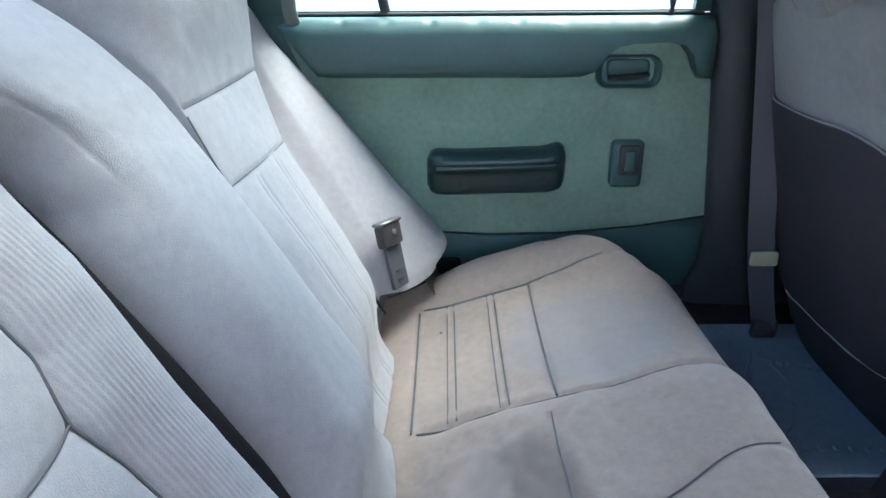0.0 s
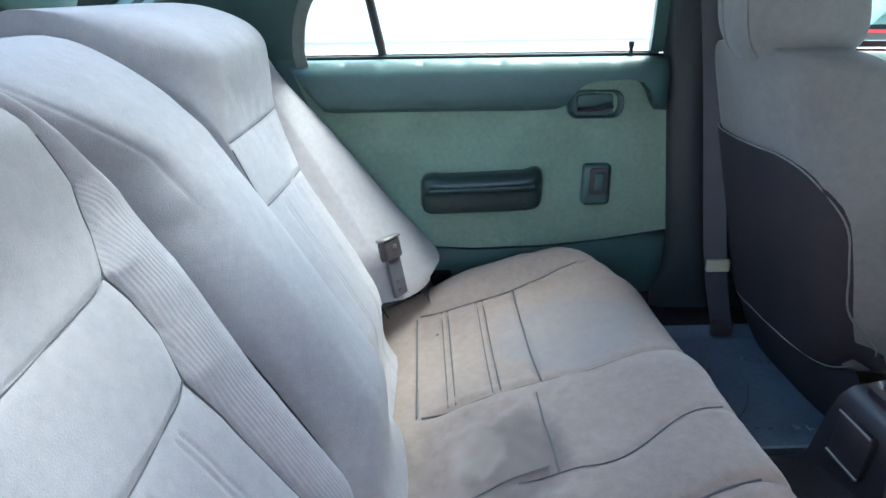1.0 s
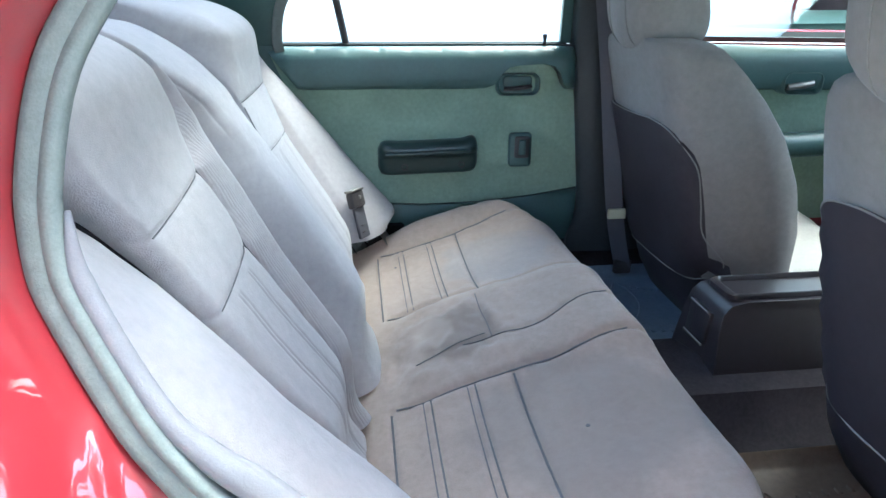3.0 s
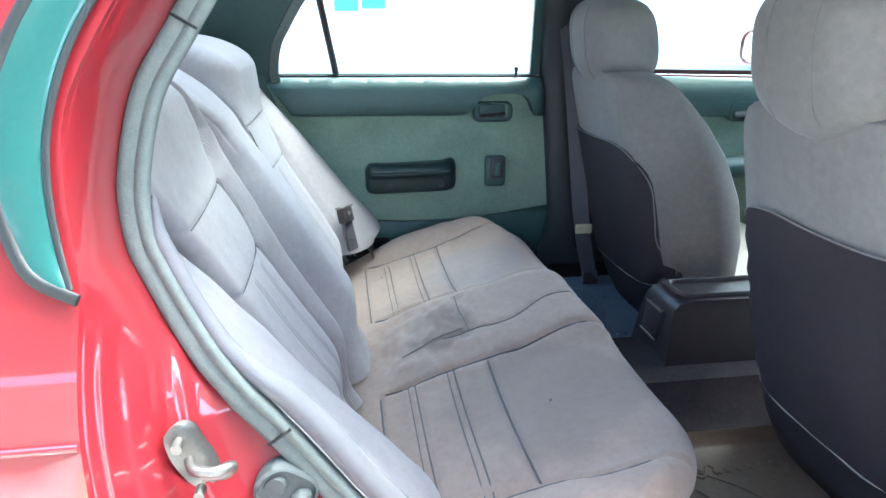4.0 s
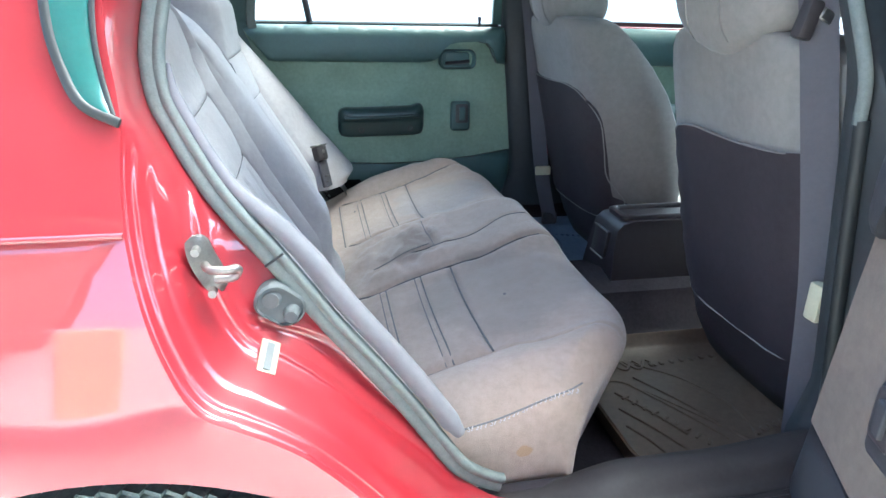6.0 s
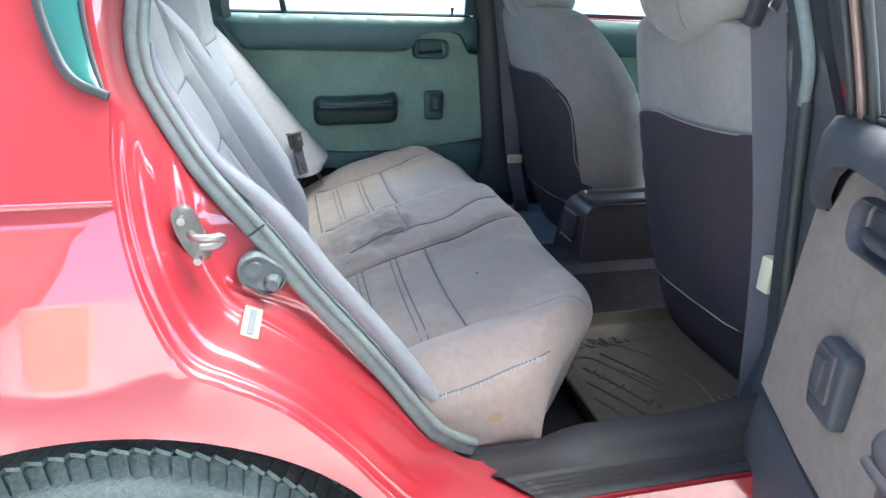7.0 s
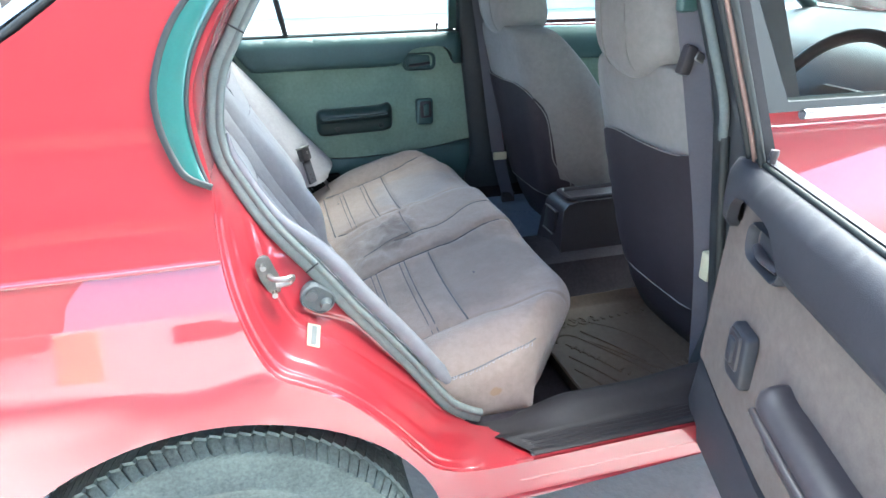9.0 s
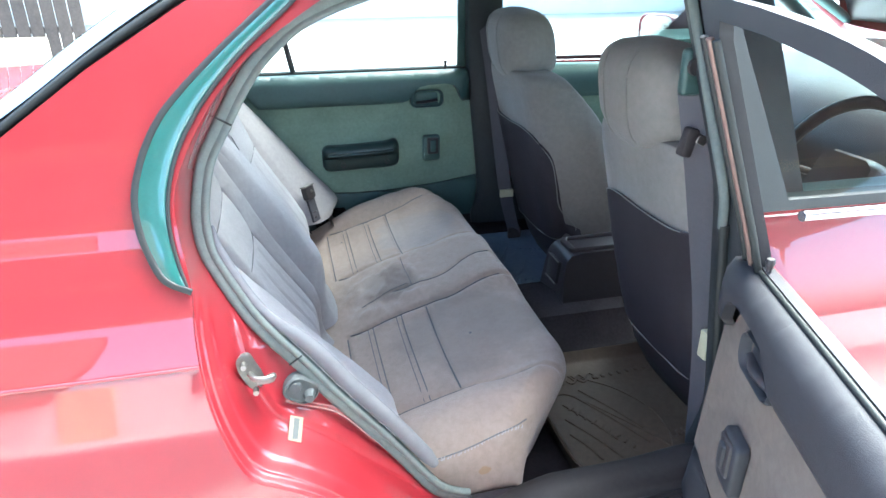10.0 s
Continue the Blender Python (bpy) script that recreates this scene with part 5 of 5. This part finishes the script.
    loft("brake_disc", rows, BLACK, wh, "dark brake drum")


for x in (-0.305, 2.19):
    for side in (-1, 1):
        wheel(x, side)
for side in (-1, 1):
    rows = []
    for a in np.linspace(-0.1, math.pi + 0.1, 24):
        rows.append([(AX + r * math.cos(a), side * y, AZ + r * math.sin(a)) for r, y in ((AR + 0.006, 0.775), (AR + 0.012, 0.765), (AR + 0.02, 0.70), (AR + 0.02, 0.52))])
    into_car(loft("wheel_liner", rows, BLACK, car, "black wheel arch liner", wrap=False))
    rows = []
    for a in np.linspace(-0.1, math.pi + 0.1, 24):
        rows.append([(2.19 + r * math.cos(a), side * y, AZ + r * math.sin(a)) for r, y in ((AR, 0.80), (AR + 0.02, 0.70), (AR + 0.02, 0.52))])
    into_car(loft("wheel_liner", rows, BLACK, car, "black wheel arch liner", wrap=False))


# ---------------- fittings on the door jamb ----------------
striker = thing("door_striker", "worn steel door striker loop on the red jamb", "door striker", at=(-0.21, -0.745, 0.745))
inv = striker.matrix_world.inverted()
pl = [(-0.213, 0.757), (-0.205, 0.762), (-0.197, 0.756), (-0.192, 0.740), (-0.186, 0.722), (-0.184, 0.705), (-0.190, 0.698), (-0.199, 0.704), (-0.207, 0.722), (-0.212, 0.740)]
sheet("plate", [tuple(p) for p in smooth_curve(pl, 40, True)], lambda x, z: (x, -0.741 + 0.75 * (x + 0.2), z), STEEL, striker, "scratched steel plate", step=0.008, thick=0.006, offset=(0.2, 1, 0)).matrix_parent_inverse = inv
tube("loop", [(-0.198, -0.750, 0.735), (-0.192, -0.762, 0.735), (-0.178, -0.766, 0.735), (-0.169, -0.760, 0.734), (-0.168, -0.754, 0.729), (-0.174, -0.752, 0.722), (-0.190, -0.750, 0.720)], 0.0042, STEEL, striker, "bent steel loop", seg=50).matrix_parent_inverse = inv
for x, z in ((-0.204, 0.750), (-0.193, 0.708)):
    tube("screw_head", [(x, -0.747, z), (x, -0.755, z), (x, -0.758, z)], 0.004, STEEL, striker, up=(1, 0, 0), seg=4).matrix_parent_inverse = inv

sw = thing("courtesy_light_switch", "grey rubber courtesy light switch on the jamb", "switch", at=(-0.135, -0.709, 0.672))
inv = sw.matrix_world.inverted()
turn = radians(-42)
ring = rounded(0.056, 0.037, 0.0180)
rows = [[(-0.135 + (a * math.cos(turn) - b * math.sin(turn)) * s, -0.709 + 0.30 * (a * math.cos(turn) - b * math.sin(turn)) * s - d, 0.672 + (a * math.sin(turn) + b * math.cos(turn)) * s) for a, b in ring] for s, d in ((1.0, -0.01), (1.0, 0.007), (0.9, 0.009), (0.86, 0.006), (0.05, 0.006))]
grey_rub = material("grey_rubber", (0.085, 0.095, 0.095), 0.6, 0, 0.15, 40, 0.1, 500)
loft("boot", rows, grey_rub, sw, "grey rubber boot").matrix_parent_inverse = inv
for dx, dz, r, h in ((-0.009, 0.008, 0.0130, 0.007), (0.010, -0.010, 0.0100, 0.011)):
    tube("plunger", [(-0.135 + dx, -0.709, 0.672 + dz), (-0.135 + dx, -0.714 - h * 0.6, 0.672 + dz), (-0.135 + dx, -0.714 - h, 0.672 + dz)], lambda t, r=r: r * (1 - 0.35 * t), grey_rub, sw, up=(1, 0, 0), n=14, seg=6).matrix_parent_inverse = inv

lab = thing("sticker", "small cream paper sticker with a grey stripe", "sticker", at=(-0.149, -0.746, 0.630))
inv = lab.matrix_world.inverted()
face = Vector((0.42, -0.56, 0.71)).normalized()
side_on = Vector((0.96, -0.27, 0.10))
side_on = (side_on - face * side_on.dot(face)).normalized()
tilt = Matrix((side_on, -face, side_on.cross(-face))).transposed().to_4x4()
mid = Vector((-0.149, -0.747, 0.6305)) + 0.0022 * face
part("paper", box_bm((0.020, 0.002, 0.036), mid, 0.0006, 1, tilt), CREAM, lab, "cream paper").matrix_parent_inverse = inv
part("stripe", box_bm((0.0075, 0.001, 0.029), mid + 0.0014 * face, 0, 1, tilt), grey_rub, lab, "grey printed stripe").matrix_parent_inverse = inv

# soft bar that closes the seat's edge along the opening
rail, girth = [], []
for x, z, nx, nz in inner_side(lip):
    if 0.452 < z < 0.93:
        g = sm(0.80, 0.70, z)
        rail.append((x + (0.026 + 0.011 * g) * nx, -lip_y(z) + 0.002 + 0.004 * g, z + (0.026 + 0.011 * g) * nz))
        girth.append(0.0065 + 0.0060 * g)
bar = tube("seat_edge_trim", rail, lambda t: float(np.interp(t, np.linspace(0, 1, len(girth)), girth)) * min(1, 0.3 + 9 * t, 0.6 + 9 * (1 - t)), EDGE_CLOTH, None, n=14, seg=120)
tagged(bar, "grey cloth edge trim along the seat and the door seal", "trim bar")


# ---------------- seat belts ----------------
def webbing(name, pts, width, mat, parent, across, label=""):
    c = smooth_curve(pts, 40)
    rows = []
    ac = np.array(across, float)
    ac /= np.linalg.norm(ac)
    for i, q in enumerate(c):
        t = c[min(i + 1, 39)] - c[max(i - 1, 0)]
        n = np.cross(t / np.linalg.norm(t), ac)
        rows.append([q - ac * width / 2, q + ac * width / 2, q + ac * width / 2 + n * 0.002, q - ac * width / 2 + n * 0.002])
    return loft(name, rows, mat, parent, label)


BRASS = material("belt_stopper", (0.55, 0.52, 0.36), 0.5, 0, 0.1, 60, 0.1, 500)
for side, top, clip in ((1, (0.515, 0.575, 1.12), (0.612, 0.575, 0.492)), (-1, (0.532, -0.562, 1.04), (0.612, -0.602, 0.592))):
    belt = thing("seat_belt", "dark grey front seat belt hanging from the pillar", "seat belt", "front seat belts", at=(clip[0], clip[1], 0.36))
    inv = belt.matrix_world.inverted()
    t, c = np.array(top), np.array(clip)
    low = np.array((0.665, 0.60, 0.30)) if side > 0 else np.array((0.622, -0.632, 0.31))
    webbing("webbing", [t, t * 0.6 + c * 0.4 + np.array((0.004, 0, 0)), c, low], 0.046, BELT, belt, (0.75, -0.66 * (1 if side < 0 else 1), 0) if side < 0 else (0.9, -0.43, 0), "dark woven webbing").matrix_parent_inverse = inv
    part("stopper", box_bm((0.05, 0.012, 0.028) if side > 0 else (0.030, 0.026, 0.058), c + np.array((0.004, -0.012 * 1, -0.02)), 0.004, 2), BRASS, belt, "pale plastic stopper").matrix_parent_inverse = inv
    part("anchor", box_bm((0.05, 0.02, 0.04), low, 0.006, 2), BLACK, belt, "dark anchor bracket").matrix_parent_inverse = inv
    part("guide_loop", box_bm((0.05, 0.02, 0.075), t + np.array((0, 0, 0.03)), 0.008, 3), VINYL, belt, "dark guide loop").matrix_parent_inverse = inv
    tube("guide_bolt", [t + np.array((-0.01, -0.012, 0.04)), t + np.array((-0.01, -0.02, 0.04))], 0.014, BLACK, belt, up=(0, 0, 1), seg=4).matrix_parent_inverse = inv
# tongue of the near belt beside the headrest
tong = thing("belt_tongue", "dark belt tongue with a bright steel plate", "belt tongue", at=(0.54, -0.565, 0.93))
inv = tong.matrix_world.inverted()
part("body", box_bm((0.022, 0.020, 0.050), (0.534, -0.568, 0.955), 0.005, 2, Matrix.Rotation(radians(14), 4, "Y")), BLACK, tong, "dark plastic body").matrix_parent_inverse = inv
part("plate", box_bm((0.020, 0.004, 0.016), (0.552, -0.580, 0.960), 0.002, 1, Matrix.Rotation(radians(25), 4, "Y")), STEEL, tong, "bright steel plate").matrix_parent_inverse = inv

buckle = thing("belt_buckle", "dark belt buckle lying in the seat gap", "belt buckle", at=(-0.03, 0.49, 0.47))
inv = buckle.matrix_world.inverted()
acr, ups = Vector((0.50, 0.86, -0.08)).normalized(), Vector((-0.24, 0.10, 0.95))
ups = (ups - acr * ups.dot(acr)).normalized()
tilt = Matrix((acr.cross(ups), acr, ups)).transposed().to_4x4()


def lying(a, b, h):
    """A place on the seat back beside the bolster: a across, b up the slope, h off the cloth."""
    return Vector((-0.076, 0.463, 0.512)) + tilt @ Vector((h, a, b))


part("strap", box_bm((0.008, 0.044, 0.085), lying(0.004, 0.0, 0.010), 0.002, 1, tilt), BELT, buckle, "dark grey strap").matrix_parent_inverse = inv
part("body", box_bm((0.020, 0.054, 0.040), lying(-0.003, 0.052, 0.014), 0.006, 2, tilt), BLACK, buckle, "black plastic buckle").matrix_parent_inverse = inv
part("edge", box_bm((0.022, 0.058, 0.006), lying(-0.003, 0.074, 0.015), 0.002, 1, tilt), STEEL, buckle, "bright worn edge").matrix_parent_inverse = inv
part("rivet", box_bm((0.006, 0.010, 0.010), lying(0.0, 0.056, 0.024), 0.003, 2, tilt), STEEL, buckle, "round bright rivet").matrix_parent_inverse = inv
for k in range(2):
    part("slot", box_bm((0.004, 0.020, 0.003), lying(0.004, -0.012 - 0.016 * k, 0.0145), 0.001, 1, tilt), BLACK, buckle, "small dark slot").matrix_parent_inverse = inv

# ---------------- the yard beyond ----------------
house = thing("shop_building", "white shop building across the bright yard", "building", at=(2.0, 14.0, GROUND))
inv = house.matrix_world.inverted()
WHITE = material("white_wall", (0.78, 0.77, 0.74), 0.9, 0, 0.05, 2, 0.15, 40, dist=0.01)
TEAL = material("turquoise_paint", (0.10, 0.50, 0.52), 0.6, 0, 0.15, 4, 0.1, 60)
PINK = material("pink_paint", (0.75, 0.30, 0.38), 0.8, 0, 0.2, 4, 0.1, 60)
WOOD = material("pale_wood", (0.45, 0.30, 0.18), 0.8, 0, 0.2, 6, 0.2, 60)
part("wall", box_bm((26, 0.3, 3.4), (4, 14.3, GROUND + 1.7), 0.01, 1), WHITE, house, "white plastered wall").matrix_parent_inverse = inv
part("roof", box_bm((27, 2.0, 0.15), (4, 13.8, GROUND + 3.45), 0.02, 1), WOOD, house, "brown eaves").matrix_parent_inverse = inv
for x0, x1, z0, mt, nm in ((-0.10, 0.42, 1.27, TEAL, "shutter"), (0.50, 1.01, 1.33, TEAL, "shutter"), (1.58, 2.7, 1.47, PINK, "sign_board"), (2.9, 4.2, 1.55, WOOD, "window_board")):
    wd = part(nm, box_bm((x1 - x0, 0.08, 0.9), ((x0 + x1) / 2, 14.12, z0 + 0.45), 0.01, 1), mt, house)
    wd.matrix_parent_inverse = inv
    for k in range(3):
        part("slat", box_bm((x1 - x0 - 0.1, 0.04, 0.05), ((x0 + x1) / 2, 14.06, z0 + 0.12 + 0.25 * k), 0.005, 1), WHITE if mt != TEAL else TEAL, wd)


# ---------------- trees and wall round the yard ----------------
BARK = material("bark", (0.16, 0.12, 0.09), 0.95, 0, 0.3, 12, 0.6, 60, dist=0.02)
LEAF = material("leaves", (0.06, 0.10, 0.035), 0.6, 0, 0.4, 1.5, 0.1, 40)


def tree(x, y, height, spread, leaves, seed, label):
    rng = random.Random(seed)
    tr = thing("tree", label, "tree", "yard trees", at=(x, y, GROUND))
    tube("trunk", [(0, 0, 0), (0.1, 0.05, height * 0.25), (-0.05, 0.1, height * 0.5), (0.05, 0, height * 0.8)], lambda t: 0.16 * (1 - 0.75 * t), BARK, tr, "rough brown trunk", up=(1, 0, 0))
    tips = []
    for k in range(14):
        a, h = rng.uniform(0, 2 * math.pi), rng.uniform(0.35, 0.75) * height
        r, dz = spread * rng.uniform(0.5, 1.0), rng.uniform(0.05, 0.35) * height
        end = (r * math.cos(a), r * math.sin(a), h + dz)
        tips.append((end, (0.5 * end[0], 0.5 * end[1], h + 0.6 * dz)))
        tube("limb", [(0, 0, h), (0.5 * end[0], 0.5 * end[1], h + 0.6 * dz), end], lambda t: 0.055 * (1 - 0.8 * t), BARK, tr, n=6, seg=10)
    v, f = [], []
    for k in range(leaves):
        e, m_ = rng.choice(tips)
        c = np.array(e if rng.random() < 0.7 else m_) + np.array([rng.gauss(0, spread * 0.22), rng.gauss(0, spread * 0.22), rng.gauss(0, spread * 0.18)])
        a = np.array([rng.gauss(0, 1) for _ in range(3)])
        a /= np.linalg.norm(a)
        b = np.cross(a, [rng.gauss(0, 1) for _ in range(3)])
        b /= np.linalg.norm(b)
        s = rng.uniform(0.06, 0.13)
        i = len(v)
        v += [c - a * s, c + b * s * 0.45, c + a * s, c - b * s * 0.45]
        f.append((i, i + 1, i + 2, i + 3))
    me = bpy.data.meshes.new("crown")
    me.from_pydata([tuple(p) for p in v], [], f)
    me.materials.append(LEAF)
    ob = new("crown", me)
    ob.parent = tr
    tagged(ob, "loose crown of small green leaves")
    return tr


tree(-7.0, 11.5, 4.5, 2.4, 5000, 4, "leafy green tree behind the car")
near_house = thing("yard_house", "low white yard house with a brown roof and yellow door", "building", at=(-2.0, -11.0, GROUND))
inv = near_house.matrix_world.inverted()
TILE = material("brown_roof", (0.16, 0.09, 0.07), 0.8, 0, 0.25, 3, 0.4, 30, dist=0.02)
YELLOW = material("yellow_door", (0.72, 0.60, 0.36), 0.6, 0, 0.12, 4, 0.1, 60)
part("wall", box_bm((22, 0.3, 1.9), (-2, -11.15, GROUND + 0.95), 0.01, 1), WHITE, near_house, "white plastered wall").matrix_parent_inverse = inv
for x, w, z0, z1, mt, nm in ((-3.6, 0.9, 0.0, 1.8, YELLOW, "door"), (-1.4, 1.2, 0.8, 1.6, BLACK, "window"), (1.6, 1.2, 0.8, 1.6, BLACK, "window"), (-6.2, 1.2, 0.8, 1.6, BLACK, "window")):
    part(nm, box_bm((w, 0.08, z1 - z0), (x, -10.97, GROUND + (z0 + z1) / 2), 0.01, 1), mt, near_house).matrix_parent_inverse = inv

# unseen roof block, added to end the bright band that the paint reflects
rows = [[(x, y, z) for x in np.linspace(-13.0, -4.1, 12)] for y, z in ((-10.6, 1.2), (-10.6, 1.3), (-12.0, 3.2), (-13.5, 5.0), (-13.6, 4.9), (-11.2, 1.3))]
loft("roof", rows, TILE, near_house, "brown roof added to end the bright band in the reflections", wrap=False).matrix_parent_inverse = inv

# low cream wall and dark board fence behind the car
low = part("low_wall", box_bm((7.0, 0.25, 0.46), (-6.2, 7.0, GROUND + 0.23), 0.03, 2), CREAM, None)
tagged(low, "low cream rendered wall along the yard", "wall")
fence = thing("fence", "dark weathered board fence behind the low wall", "fence", at=(-6.0, 8.6, GROUND))
inv = fence.matrix_world.inverted()
DARKWOOD = material("weathered_boards", (0.075, 0.060, 0.050), 0.9, 0, 0.4, 4, 0.4, 60, dist=0.01)
rr = random.Random(5)
for k in range(39):
    part("board", box_bm((0.155, 0.025, 2.0 + rr.uniform(-0.05, 0.05)), (-9.2 + 0.17 * k, 8.6 + rr.uniform(-0.006, 0.006), GROUND + 1.0), 0.004, 1), DARKWOOD, fence).matrix_parent_inverse = inv
for z in (0.4, 1.5):
    part("rail", box_bm((6.6, 0.05, 0.08), (-6.0, 8.65, GROUND + z), 0.004, 1), DARKWOOD, fence).matrix_parent_inverse = inv

# unseen open shelter roof, added behind the camera to block sky from the reflections
shelter = thing("unseen_shelter_roof", "unseen brown corrugated shelter roof on timber posts, added to darken the paint's reflections", "shelter", at=(-1.0, -5.0, GROUND))
inv = shelter.matrix_world.inverted()
rows = []
for x in np.linspace(-6.5, 6.0, 126):
    h = 0.018 * math.cos(x * 2 * math.pi / 0.2)
    rows.append([(x, -1.8, 2.70 + h), (x, -7.0, 3.05 + h), (x, -7.0, 3.06 + h), (x, -1.8, 2.71 + h)])
loft("roof_sheet", rows, TILE, shelter, "brown corrugated sheet").matrix_parent_inverse = inv
for y, z in ((-2.0, 2.63), (-4.6, 2.81), (-6.8, 2.95)):
    part("purlin", box_bm((12.3, 0.06, 0.09), (-0.25, y, z), 0.004, 1), WOOD, shelter, "timber purlin").matrix_parent_inverse = inv
for x in (-6.2, 5.6):
    for y, z in ((-2.0, 2.59), (-6.8, 2.91)):
        part("post", box_bm((0.10, 0.10, z - GROUND), (x, y, (z + GROUND) / 2), 0.006, 1), WOOD, shelter, "timber post").matrix_parent_inverse = inv
